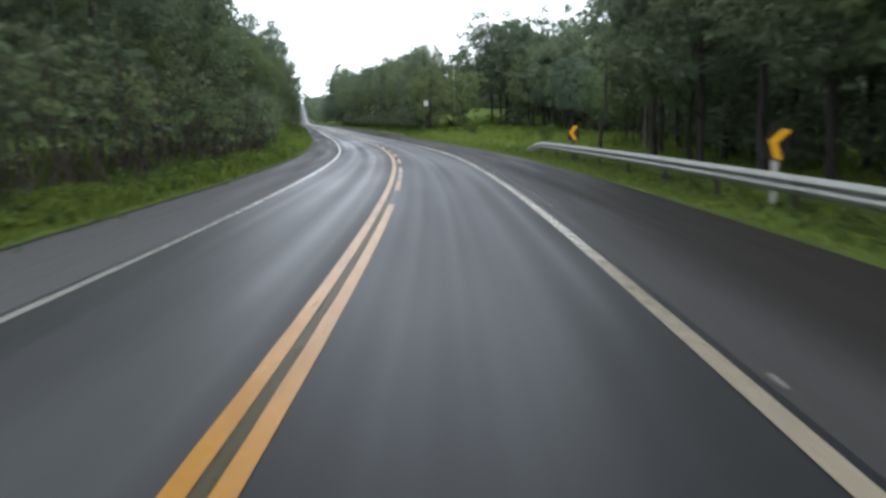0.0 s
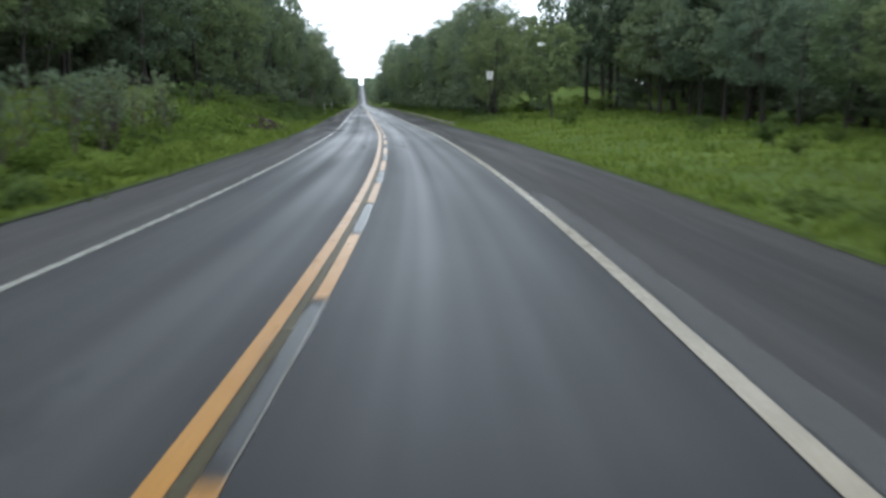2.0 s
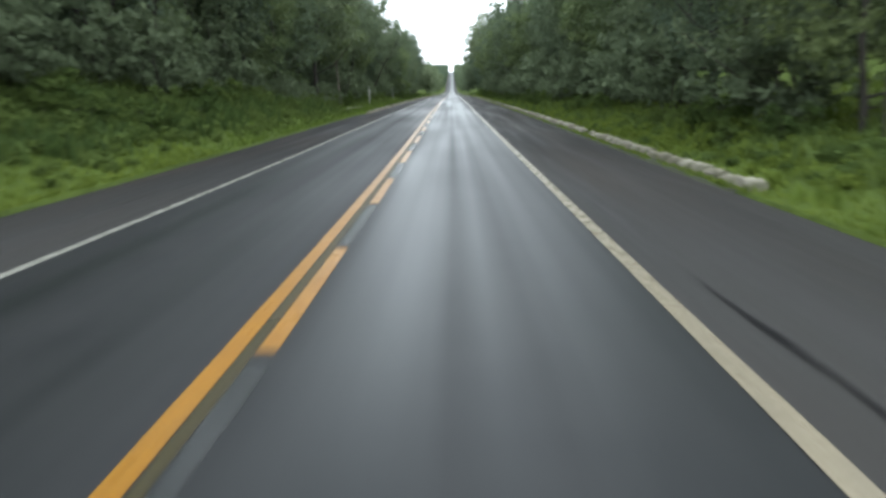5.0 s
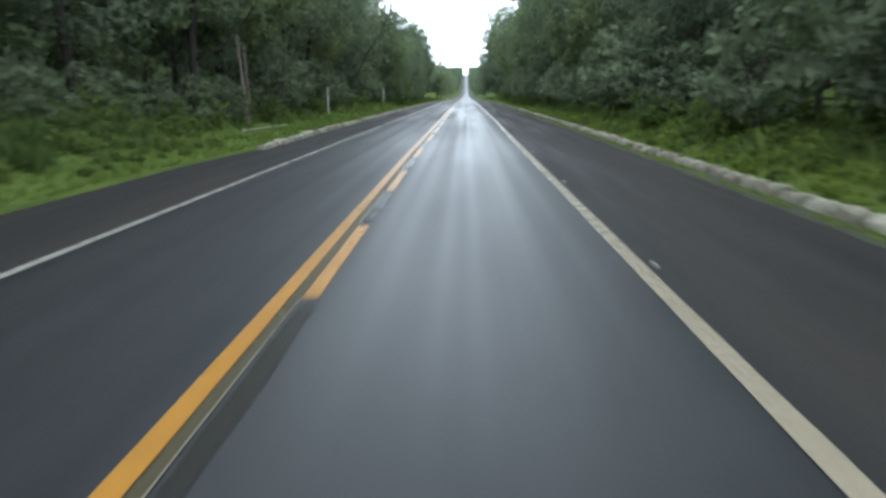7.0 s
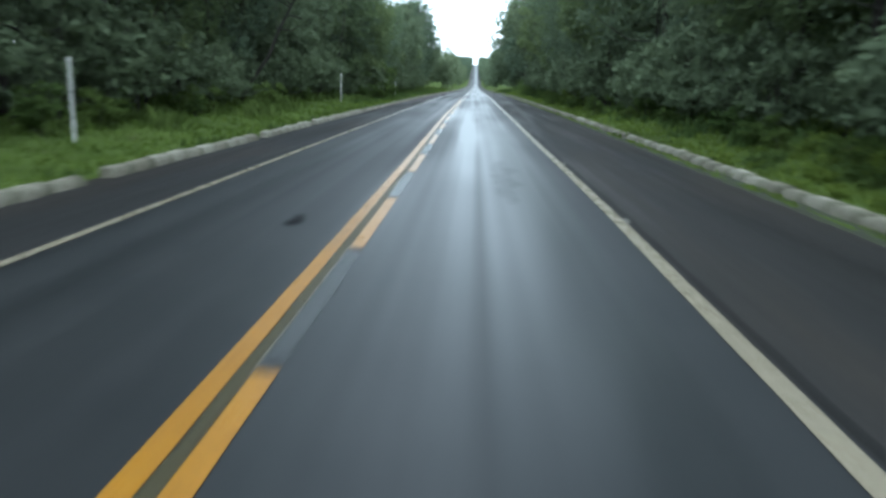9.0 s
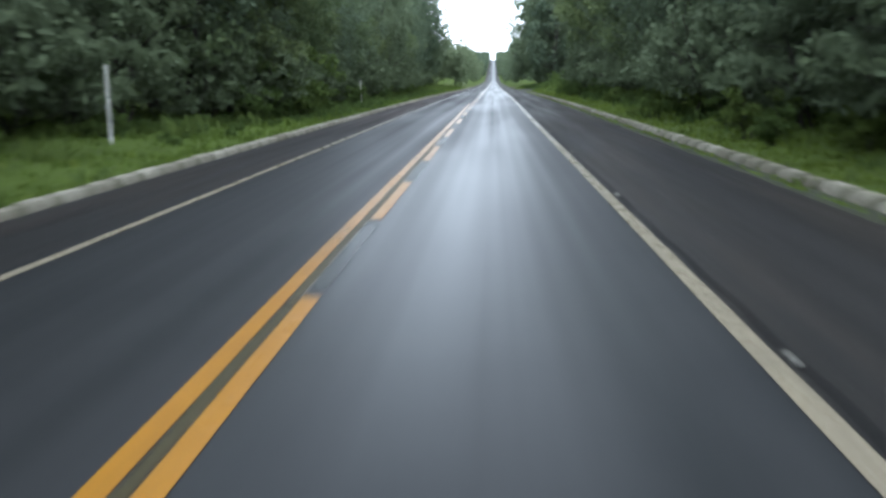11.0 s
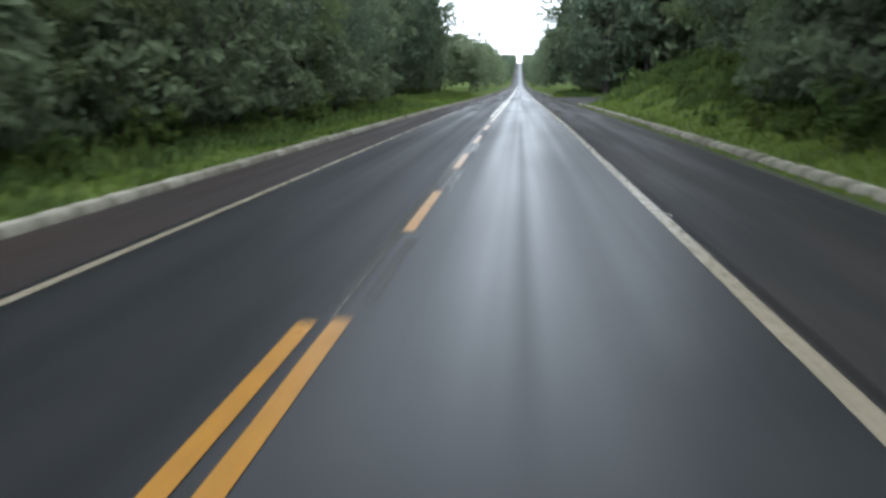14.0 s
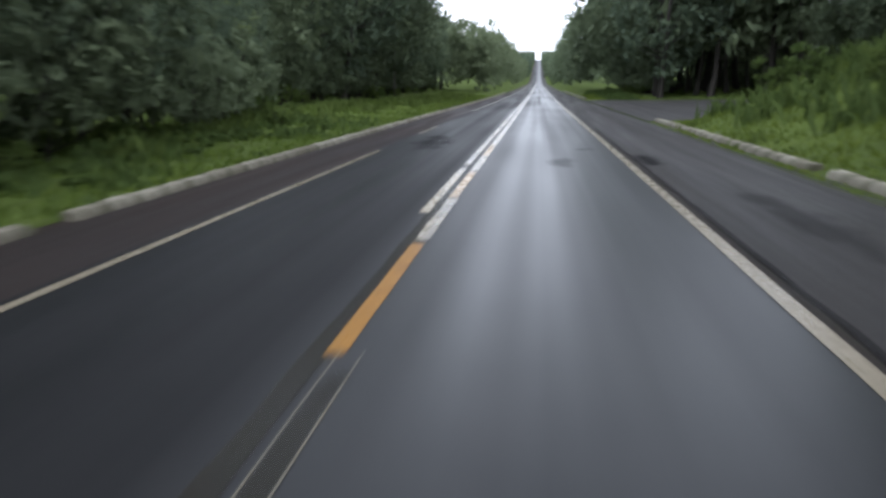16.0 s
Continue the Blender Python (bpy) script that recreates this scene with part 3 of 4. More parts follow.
def lay_kerb(label, side, s0, s1, c, gaps):
    run = tagged(new("kerb"), label, "kerb", kind="structure")
    s = s0
    while s < s1:
        if not any(a < s < b for a, b in gaps) and not (side < 0 and s < 178 and rng.random() < 0.07):  # some stones are lost
            ob = new("kerb_stone", KERBS[int(rng.integers(8)) + (8 if s > 170 else 0)])  # sounder stones further on
            ob.parent = run
            j = 0.4 if s > 212 else 0.8 if s > 178 else 1.5 if side < 0 else 1.0  # the later stretch lies straighter
            m = on_road(s, c, (0.055 if side > 0 else -0.02 if s < 212 else -0.05) + j * rng.normal(0, 0.013), (0 if side > 0 else 180) + j * rng.normal(0, 1.1), j * rng.normal(0, 0.7), j * rng.normal(0, 2.5))
            ob.matrix_basis = m
        s += 1.0


# ---- plants ----
def leaf_cloud(r, centres, radii, count, size, flat=0.35):
    """Folded leaf sprays in clumps. Returns verts and triangles."""
    pick = r.integers(0, len(centres), count)
    d = r.normal(size=(count, 3))
    d /= np.linalg.norm(d, axis=1)[:, None]
    rad = np.asarray(radii)[pick][:, None] * (0.35 + 0.65 * r.random((count, 1)) ** 0.6)
    p = np.asarray(centres)[pick] + d * rad * np.array([1, 1, 0.72])
    ax = d * 0.6 + r.normal(size=(count, 3)) * 0.8
    ax[:, 2] -= 0.15
    ax /= np.linalg.norm(ax, axis=1)[:, None]
    up = r.normal(size=(count, 3)) * 0.7 + np.array([0, 0, 1.0]) + d * 0.5
    sd = np.cross(ax, up)
    sd /= np.linalg.norm(sd, axis=1)[:, None] + 1e-9
    nn = np.cross(sd, ax)
    ln = size * (0.6 + 0.8 * r.random((count, 1)))
    wd = ln * (0.30 + 0.2 * r.random((count, 1)))
    a, b = p - ax * ln * 0.5, p + ax * ln * 0.5
    m = p + ax * ln * 0.08
    l, rr = m + sd * wd * 0.5 + nn * ln * flat * 0.2, m - sd * wd * 0.5 + nn * ln * flat * 0.2
    verts = np.stack([a, l, b, rr], 1).reshape(-1, 3)
    i = np.arange(count) * 4
    tris = np.concatenate([np.stack([i, i + 2, i + 1], 1), np.stack([i, i + 3, i + 2], 1)])
    return verts, tris


def make_tree(name, seed, height, spread, crown_from, trunk, stems=1, leaves=2100, size=0.55, clumps=44, bark=None, leaf=None, open_=0.0, puff=0.27, shell=(0.35, 0.80),
              label="", group="", category="tree"):
    r = np.random.default_rng(seed)
    tree = empty(name, pose(0, 0, 0), label, category, group)
    limbs, tips = [], []
    for k in range(stems):
        lean = r.normal(0, 0.05 + 0.07 * (stems > 1), 2)
        base = r.normal(0, 0.25, 2) if stems > 1 else np.zeros(2)
        zs = np.linspace(-0.3, height * 0.86, 8)
        wob = np.cumsum(r.normal(0, 0.10, (8, 2)), axis=0)
        path = np.column_stack([base[0] + lean[0] * zs + wob[:, 0], base[1] + lean[1] * zs + wob[:, 1], zs])
        rad = trunk * (1 - 0.8 * np.linspace(0, 1, 8)) * r.uniform(0.75, 1.05)
        rad[0] *= 1.35
        limbs.append((path, rad))
        for _ in range(9 if stems == 1 else 5):
            z = r.uniform(crown_from * 0.8, height * 0.8)
            p0 = np.array([np.interp(z, zs, path[:, 0]), np.interp(z, zs, path[:, 1]), z])
            w = r.uniform(0, 2 * np.pi)
            reach = spread * r.uniform(0.45, 0.82) * (1.0 - 0.5 * (z / height) ** 3)
            rise = r.uniform(0.3, 0.9) * reach
            p2 = p0 + np.array([np.cos(w) * reach, np.sin(w) * reach, rise])
            p1 = (p0 + p2) / 2 + np.array([0, 0, -0.1 * reach]) + r.normal(0, 0.15, 3)
            rr = trunk * 0.36 * (1 - 0.6 * z / height)
            limbs.append((np.array([p0, p1, p2]), (rr, rr * 0.6, rr * 0.18)))
            tips.append(p2)
    tubes("trunk", limbs, bark or BARK, tree, sides=6)
    mid, half = (crown_from + height) / 2, (height - crown_from) / 2
    cc = []
    while len(cc) < clumps - len(tips):
        d = r.normal(size=3)
        d /= np.linalg.norm(d)
        q = r.uniform(*shell)
        if r.random() > open_:
            bulge = 1 + 0.13 * np.sin(3 * np.arctan2(d[1], d[0]) + seed) + 0.08 * np.sin(5 * d[2] + seed)
            cc.append(np.array([d[0] * spread * q * bulge, d[1] * spread * q * bulge, mid + d[2] * half * q]))
    cc = np.array(cc + tips) if cc else np.array(tips)
    radii = r.uniform(0.6, 1.15, len(cc)) * spread * puff
    v, f = leaf_cloud(r, cc, radii, leaves, size)
    v[:, 2] = np.maximum(v[:, 2], 0.15)
    mesh_object("crown", v, f, leaf or LEAF, tree)
    return tree


FULL = [("tree", 11, 12.5, 3.9, 0.6, 0.17), ("tree", 12, 13.5, 4.3, 0.9, 0.20), ("tree", 13, 11.0, 3.6, 0.4, 0.15), ("tree", 14, 14.5, 4.4, 1.2, 0.22)]
full_trees = [make_tree(*a, leaves=7200, size=0.25, clumps=190, puff=0.17, shell=(0.62, 0.92), label="dense dark green roadside forest tree", group="forest edge trees", leaf=LEAF if i != 2 else LEAF_PALE)
              for i, a in enumerate(FULL)]
HIGH = [("tree", 21, 10.5, 3.6, 2.3, 0.15), ("tree", 22, 12.0, 4.2, 2.7, 0.17), ("tree", 23, 9.0, 3.2, 1.9, 0.12)]
high_trees = [make_tree(*a, leaves=4500, size=0.32, clumps=140, puff=0.18, shell=(0.60, 0.92), label="green tree with bare dark trunk on grass", group="open woodland trees", leaf=LEAF_PALE if i == 2 else LEAF)
              for i, a in enumerate(HIGH)]
distant_trees = [make_tree(*a, leaves=2600, size=0.46, clumps=120, puff=0.18, shell=(0.60, 0.92), label="dense dark green forest tree further along the road", group="distant roadside trees")
                 for a in (("tree", 15, 12.5, 3.9, 0.6, 0.17), ("tree", 16, 14.0, 4.3, 1.0, 0.20))]
lacy_trees = [make_tree("tree", 31, 15.5, 3.4, 7.0, 0.17, leaves=1000, size=0.42, clumps=26, open_=0.3, bark=BARK_PALE,
                        label="tall thin tree with sparse airy crown", group="tall sparse trees"),
              make_tree("tree", 32, 14.0, 3.8, 6.0, 0.18, leaves=1150, size=0.42, clumps=28, open_=0.3, label="tall thin tree with sparse airy crown",
                        group="tall sparse trees")]
back_trees = [make_tree("tree", 41, 13.0, 4.2, 1.5, 0.18, leaves=700, size=1.0, clumps=34, label="dark green forest tree behind the roadside row", group="inner forest trees"),
              make_tree("tree", 42, 14.5, 4.4, 2.5, 0.20, leaves=700, size=1.0, clumps=34, label="dark green forest tree behind the roadside row", group="inner forest trees")]
bushes = [make_tree("bush", 51, 2.3, 1.5, 0.2, 0.04, stems=4, leaves=900, size=0.34, clumps=26, leaf=LEAF_BUSH, label="leafy green bush on the grass verge", group="verge bushes", category="bush"),
          make_tree("bush", 52, 1.5, 1.3, 0.1, 0.03, stems=4, leaves=700, size=0.28, clumps=22, leaf=LEAF_BUSH, label="low leafy green bush on the grass verge", group="verge bushes", category="bush"),
          make_tree("bush", 53, 3.6, 1.9, 0.1, 0.05, stems=2, leaves=800, size=0.36, clumps=60, puff=0.20, shell=(0.5, 0.9), leaf=LEAF, label="dark green bush at the forest foot", group="forest foot bushes", category="bush")]
saplings = [make_tree("sapling", 61, 4.6, 0.9, 1.6, 0.035, stems=4, leaves=170, size=0.26, clumps=22, bark=TWIG, leaf=LEAF, label="thin bare-stemmed sapling among tall grass", group="thin saplings", category="sapling"),
            make_tree("sapling", 62, 3.4, 0.8, 1.0, 0.028, stems=5, leaves=140, size=0.24, clumps=22, bark=TWIG, leaf=LEAF_PALE, label="thin bare-stemmed sapling among tall grass", group="thin saplings", category="sapling")]
used = set()


def plant(kinds, s, c, lo=0.85, hi=1.2, tip=2.0, sink=0.05, which=None):
    src = kinds[int(rng.integers(len(kinds)))] if which is None else kinds[which]
    k = rng.uniform(lo, hi)
    m = on_road(s, c, float(ground_height(s, c)) - sink, rng.uniform(0, 360), rng.normal(0, tip), rng.normal(0, tip), k)
    if src.name in used:
        return copy_thing(src, m)
    used.add(src.name)
    src.matrix_basis = m
    return src


def joined(name, kinds, spots, label, category):
    """Many plants that cannot be told apart, as one foliage mesh and one mesh of stems."""
    for piece, mat in (("crown", None), ("trunk", None)):
        verts, faces, count = [], [], 0
        for k, m in spots:
            child = next(o for o in kinds[k].children if o.name.startswith(piece))
            me = child.data
            co = np.empty(len(me.vertices) * 3, np.float32)
            me.vertices.foreach_get("co", co)
            co = co.reshape(-1, 3) @ np.array(m.to_3x3()).T + np.array(m.translation)
            size = len(me.polygons[0].vertices)
            ix = np.empty(len(me.polygons) * size, np.int32)
            me.loops.foreach_get("vertex_index", ix)
            verts.append(co)
            faces.append(ix.reshape(-1, size) + count)
            count += len(co)
            mat = me.materials[0]
        nm = name if piece == "crown" else name + "_stems"
        tagged(mesh_object(nm, np.concatenate(verts), np.concatenate(faces), mat), label if piece == "crown" else "dark stems of " + label, category, kind="stuff")


def spot(kinds, s, c, lo, hi, tip=2.0):
    return int(rng.integers(len(kinds))), on_road(s, c, float(ground_height(s, c)) - 0.05, rng.uniform(0, 360), rng.normal(0, tip), rng.normal(0, tip), rng.uniform(lo, hi))


# front of the trees, metres from the centre line, and their size, by station
FRONT_R = ([-40, 20, 34, 46, 56, 104, 108, 112, 200, 235, 288, 299, 330, 334, 386, 388, 1000], [11.4, 11.2, 14.5, 17, 21.5, 23.5, 11.6, 11.6, 11.3, 10.9, 10.6, 16, 18, 32, 32, 14.8, 13.5])
FRONT_L = ([-40, 34, 48, 92, 104, 130, 160, 225, 245, 300, 326, 338, 390, 400, 425, 440, 1000], [10.9, 10.4, 20, 20, 12.6, 12.0, 11.5, 11.6, 10.2, 9.9, 10.4, 15.2, 16.0, 16.5, 16.5, 14.5, 13.0])
SIZE_R = ([-40, 20, 32, 72, 84, 100, 200, 235, 380, 390, 480], [1.0, 1.0, 0.72, 0.72, 0.95, 1.0, 1.05, 1.22, 1.3, 1.55, 1.6])
SIZE_L = ([-40, 60, 95, 235, 250, 312, 322, 342, 350, 388, 394, 425, 445, 480], [1.0, 1.05, 1.16, 1.12, 0.92, 0.94, 0.60, 0.60, 1.15, 1.35, 0.84, 0.9, 1.05, 1.2])
for side, front, size in ((1, FRONT_R, SIZE_R), (-1, FRONT_L, SIZE_L)):
    inner, s = [], -34.0
    while s < 430:
        c, k = np.interp(s, *front), np.interp(s, *size)
        edge = 30 < s < 105 if side > 0 else 42 < s < 95
        kinds = high_trees if edge or (side > 0 and 334 < s < 420) else full_trees
        if 104 < s < 330 and rng.random() < (0.45 if side < 0 and 122 < s < 174 else 0.22 if s < 200 else 0.10):  # bare-stemmed trees before the full ones
            plant(high_trees, s, side * (c + rng.normal(0.2, 0.5)), 1.08 * k, 1.3 * k)
        elif 104 < s < 330 and not (side > 0 and s < 108.5):
            plant(full_trees, s, side * (c + rng.normal(1.4, 0.5)), 0.9 * k, 1.12 * k)
        elif s > 345:
            plant(distant_trees, s, side * (c + rng.normal(0.4, 0.6)), 0.88 * k, 1.1 * k)
        elif side < 0 and s < 42:  # bare stems before a small clearing
            plant(high_trees, s, side * (c + rng.normal(0.2, 0.6)), 0.88 * k, 1.1 * k)
        elif side > 0 and s < 30:
            plant(high_trees, s, side * (c + rng.normal(0.2, 0.6)), 0.9 * k, 1.12 * k)
        elif not (side > 0 and 103 < s < 108.5):
            plant(kinds, s, side * (c + rng.normal(0.4, 0.6)), 0.88 * k, 1.1 * k)
        s += rng.uniform(3.4, 5.0) if not edge else rng.uniform(3.6, 5.6)
    for deep in (4.5, 9.5, 15.5):
        s = -34.0
        while s < 470:
            c, k = np.interp(s, *front) + deep, np.interp(s, *size)
            if side < 0 and 316 < s < 400:  # low young woods behind a single tall row
                k *= 0.55
            if side > 0 and 100 < s < 158:  # the meadow runs on behind the roadside trees
                c = deep + (27.0 if s < 150 else 24.0)
            if not (side < 0 and s < 44 and deep < 12) and not (deep > 12 and 170 < s < 290):
                inner.append(spot(back_trees, s, side * (c + rng.normal(0, 1.0)), 0.88 * k, 1.12 * k))
            s += rng.uniform(4.6, 6.6)
    if side > 0:  # woods on the rise behind the meadow
        for s in np.arange(88.0, 232.0, 5.0):
            inner += [spot(back_trees, s + rng.normal(0, 1.2), c + rng.normal(0, 1.2), 0.8, 1.05) for c in (42, 49, 56)]
    joined("woods", back_trees, inner, "dense dark green forest behind the roadside trees", "woods")
    r = np.random.default_rng(300 + side)
    n = 3800  # deep forest that shuts the view between the trunks
    s = np.concatenate([r.uniform(-45, 480, n), r.uniform(-45, 112, 1500)])
    n = len(s)
    c = np.where((side > 0) & (s > 100) & (s < 158), 26, np.interp(s, *front)) + 18 + 10 * r.random(n)
    z = ground_height(s, side * c) + 9.5 * r.random(n) ** 1.5 + 0.2
    v, f = leaf_cloud(r, road_xyz(s, side * c, z), r.uniform(1.0, 2.2, n), 80000, 1.9)
    tagged(mesh_object("deep_woods", v, f, LEAF), "dark interior of the dense roadside forest", "woods", kind="stuff")
    # bushes at the forest's foot
    foot, s = [], -30.0
    while s < 430:
        open_edge = 26 < s < 98 if side > 0 else 42 < s < 98
        if side > 0 and 328 < s < 392:
            foot.append(spot(bushes[2:], s, 36 + rng.uniform(0, 4), 0.9, 1.4))
        elif side < 0 and s < 42:
            pass
        elif side > 0 and s < 26:
            foot.append(spot(bushes[2:], s, np.interp(s, *front) + rng.uniform(2.2, 5.0), 0.6, 1.1))
        elif side > 0 and 98 < s < 158 and rng.random() < 0.5:
            foot.append(spot(bushes[2:], s, rng.uniform(28, 33), 0.7, 1.2))
        elif open_edge or (side < 0 and s < 100):  # thicket in the shade behind the first trunks
            foot.append(spot(bushes[2:], s, side * (np.interp(s, *front) + rng.uniform(2.6, 6.0)), 0.6, 1.15))
        else:
            c = np.interp(s, *front)
            c = c - (1.2 if s < 240 else 0.3)
            open_wood = side < 0 and 138 < s < 172  # bare trunks show above low growth
            foot.append(spot(bushes[2:], s, side * (c + rng.uniform(-0.5, 1.2)), 0.3 if open_wood else 0.65, 0.7 if open_wood else 1.45))
            if rng.random() < 0.5:
                plant(bushes[:2], s + rng.uniform(0, 2), side * (c - rng.uniform(0.4, 2.0)), 0.5, 0.9)
        s += rng.uniform(1.5, 2.5)
    joined("undergrowth", bushes[2:], foot, "dark leafy undergrowth at the forest foot", "undergrowth")
for ob in back_trees + bushes[2:]:
    for o in (*ob.children_recursive, ob):
        bpy.data.objects.remove(o)
bushes = bushes[:2]

# single trees that stand out
for s, c, kinds, w, k in ((93.8, 13.8, high_trees, 2, 0.85), (106.2, 11.4, full_trees, 2, 0.9), (110, 11.6, full_trees, 0, 1.0), (106.8, 15.6, high_trees, 2, 0.62), (105.5, 21.7, high_trees, 1, 1.35), (106.6, 22.5, high_trees, 0, 1.4), (103.8, 22.6, high_trees, 0, 1.25), (87, 23.5, high_trees, 0, 1.0), (99, 26, high_trees, 1, 1.4), (112, 21.5, high_trees, 1, 1.4), (95, 29, full_trees, 3, 1.1),
                          (34.1, 16.0, high_trees, 1, 0.9), (36, 17.9, high_trees, 0, 0.95), (39.5, 16.0, high_trees, 2, 1.0), (24, 14, lacy_trees, 1, 1.0), (39, 12.8, lacy_trees, 1, 0.85), (36, 14.5, lacy_trees, 0, 0.8),
                          (52, 23, lacy_trees, 0, 0.8), (306, 18, full_trees, 3, 1.25), (315, 19.5, full_trees, 1, 1.3), (323, 20.5, full_trees, 3, 1.3), (330, 22, full_trees, 1, 1.25),
                          (234, -10.9, full_trees, 2, 1.15), (238.5, -10.2, full_trees, 2, 1.2), (244, -10.6, full_trees, 2, 1.3), (250, -10.8, full_trees, 2, 1.2), (352, 33, full_trees, 3, 1.45), (361, 33.5, full_trees, 1, 1.5), (370, 33, full_trees, 3, 1.5), (379, 33, full_trees, 1, 1.5), (112, 24, lacy_trees, 1, 1.1), (64, 24, lacy_trees, 1, 0.8), (214, -10.5, lacy_trees, 0, 1.1),
                          (276, -13, lacy_trees, 0, 1.0), (372, -16.4, full_trees, 3, 1.35), (379, -16.8, full_trees, 1, 1.5), (385, -16.6, full_trees, 3, 1.4), (386, -14.4, lacy_trees, 0, 1.2)):
    plant(kinds, s, c, k, k, which=w)
bough = copy_thing(lacy_trees[1], on_road(206, -10.8, float(ground_height(206, -10.8)) - 0.1) @ Matrix.Rotation(radians(27), 4, "Y") @ Matrix.Scale(0.9, 4))
tagged(bough, "tall thin sparse tree leaning out over the road", "tree", "tall sparse trees")
for _ in range(140):  # saplings on the inside of the bend
    s = rng.uniform(-14, 42)
    plant(saplings, s, -rng.uniform(7.1, 9.6), 0.7, 1.2, 4)
for _ in range(46):  # dark thicket of thin stems after the bend
    plant(saplings, rng.uniform(42, 64), -rng.uniform(8.0, 10.8), 0.55, 0.8, 4)
for _ in range(36):  # bushes on the left bank
    s = rng.uniform(30, 112)
    plant(bushes[:2], s, -rng.uniform(7.4, 10.8) - (2 if 80 < s < 95 else 0), 0.4, 0.8)
for _ in range(18):
    s = rng.uniform(20, 98)
    plant(bushes[:2], s, rng.uniform(12, 22), 0.4, 0.8)
for _ in range(34):  # overgrown mound before the side road
    s = rng.uniform(297, 329)
    plant(bushes[:2], s, rng.uniform(9.8, 15.5), 0.5, 0.95)
for s, c in ((239, -9.4), (242.5, -8.8), (245, -9.8), (250, -9.2)):  # tall bushes before the forest
    plant(bushes[:2], s, c, 1.5, 1.9, which=0)
for _ in range(30):  # lush bank on the left before the kerb begins
    s = rng.uniform(98, 158)
    plant(bushes[:2], s, -rng.uniform(8.0, 11.0), 0.5, 1.0)
for _ in range(26):
    s = rng.uniform(104, 180)
    plant(bushes[:2], s, rng.uniform(8.7, 10.4), 0.4, 0.75)

# far woods, past where single trees can be told apart
for side, low, high in ((1, 19.0, 18.0), (-1, 15.0, 18.0)):
    r = np.random.default_rng(90 + side)
    n = 2600
    s = 445 + 555 * r.random(n) ** 1.3
    c = side * (8.2 + 38 * r.random(n) ** 2.0)
    z = ground_height(s, c) + r.uniform(0.5, 1.0, n) * np.interp(s, [445, 520, 1000], [low, high, 16.0]) * r.random(n) ** 0.35 * (0.86 + 0.14 * smooth_noise(s * 0.15, s * 0.07, side))
    v, f = leaf_cloud(r, road_xyz(s, c, z), r.uniform(1.0, 2.2, n), 60000, 1.2)
    tagged(mesh_object("far_woods", v, f, LEAF), "dense dark green woods along the distant road", "woods", kind="stuff")
    n = 1800  # woods on the distant hill
    s = 960 + 1000 * r.random(n)
    c = side * (7.5 + 60 * r.random(n) ** 2.2)
    z = ground_height(s, c) + r.uniform(0.3, 14.0, n)
    v, f = leaf_cloud(r, road_xyz(s, c, z), r.uniform(1.6, 3.0, n), 26000, 2.6)
    tagged(mesh_object("far_woods", v, f, LEAF), "dark green woods on the distant hill", "woods", kind="stuff")


# ---- grass ----
def grass(name, s, c, tall, width, label, seed, mat=None):
    r = np.random.default_rng(seed)
    n = len(s)
    p = road_xyz(s, c, ground_height(s, c) - 0.02)
    w = r.uniform(0, 2 * np.pi, n)
    side = np.stack([np.cos(w), np.sin(w), 0 * w], 1) * (width * r.uniform(0.6, 1.3, n))[:, None]
    bend = np.stack([np.cos(w + 1.4), np.sin(w + 1.4), 0 * w], 1) * (tall * r.uniform(0.1, 0.7, n))[:, None]
    h = (tall * r.uniform(0.5, 1.2, n))[:, None] * np.array([0, 0, 1.0])
    verts = np.stack([p - side, p + side, p + bend * 0.35 + h * 0.65 + side * 0.7, p + bend + h], 1).reshape(-1, 3)
    i = np.arange(n) * 4
    tris = np.concatenate([np.stack([i, i + 1, i + 2], 1), np.stack([i, i + 2, i + 3], 1)])
    tagged(mesh_object(name, verts, tris, mat or BLADE), label, "grass", kind="stuff")


def scatter_grass(seed, n, s0, s1, c0, c1, side, lean=1.6):
    r = np.random.default_rng(seed)
    s = r.uniform(s0, s1, n)
    c = side * (c0 + (c1 - c0) * r.random(n) ** lean)
    keep = ~((side > 0) & (s > 334) & (s < 387))
    s, c = s[keep], c[keep] - (verge_shift(s[keep], c[keep]) if side < 0 else 0)
    tall = 0.08 + 0.13 * (0.5 + 0.5 * smooth_noise(s * 0.8, c * 1.3, seed)) + 0.10 * np.clip((np.abs(c) - 8) / 3, 0, 1)
    if side > 0 and s0 > 100:  # moss before the kerb, none on it
        tall = np.where(c < 6.66, 0.04, tall)
        bare = ((c > 6.60) & (c < 6.90)) | ((c < 6.7) & (r.random(len(c)) < 0.8))
        s, c, tall = s[~bare], c[~bare], tall[~bare]
    return s, c, tall


for k, (n, s0, s1, c0, c1, side) in enumerate(((46000, -14, 125, 6.57, 24, 1), (60000, 104, 420, 6.57, 13, 1), (50000, -14, 112, 5.3, 17, -1), (55000, 112, 420, 5.3, 12.5, -1))):
    s, c, tall = scatter_grass(70 + k, n, s0, s1, c0, c1, side)
    grass("grass", s, c, tall, 0.035, "rough bright green verge grass", 80 + k)

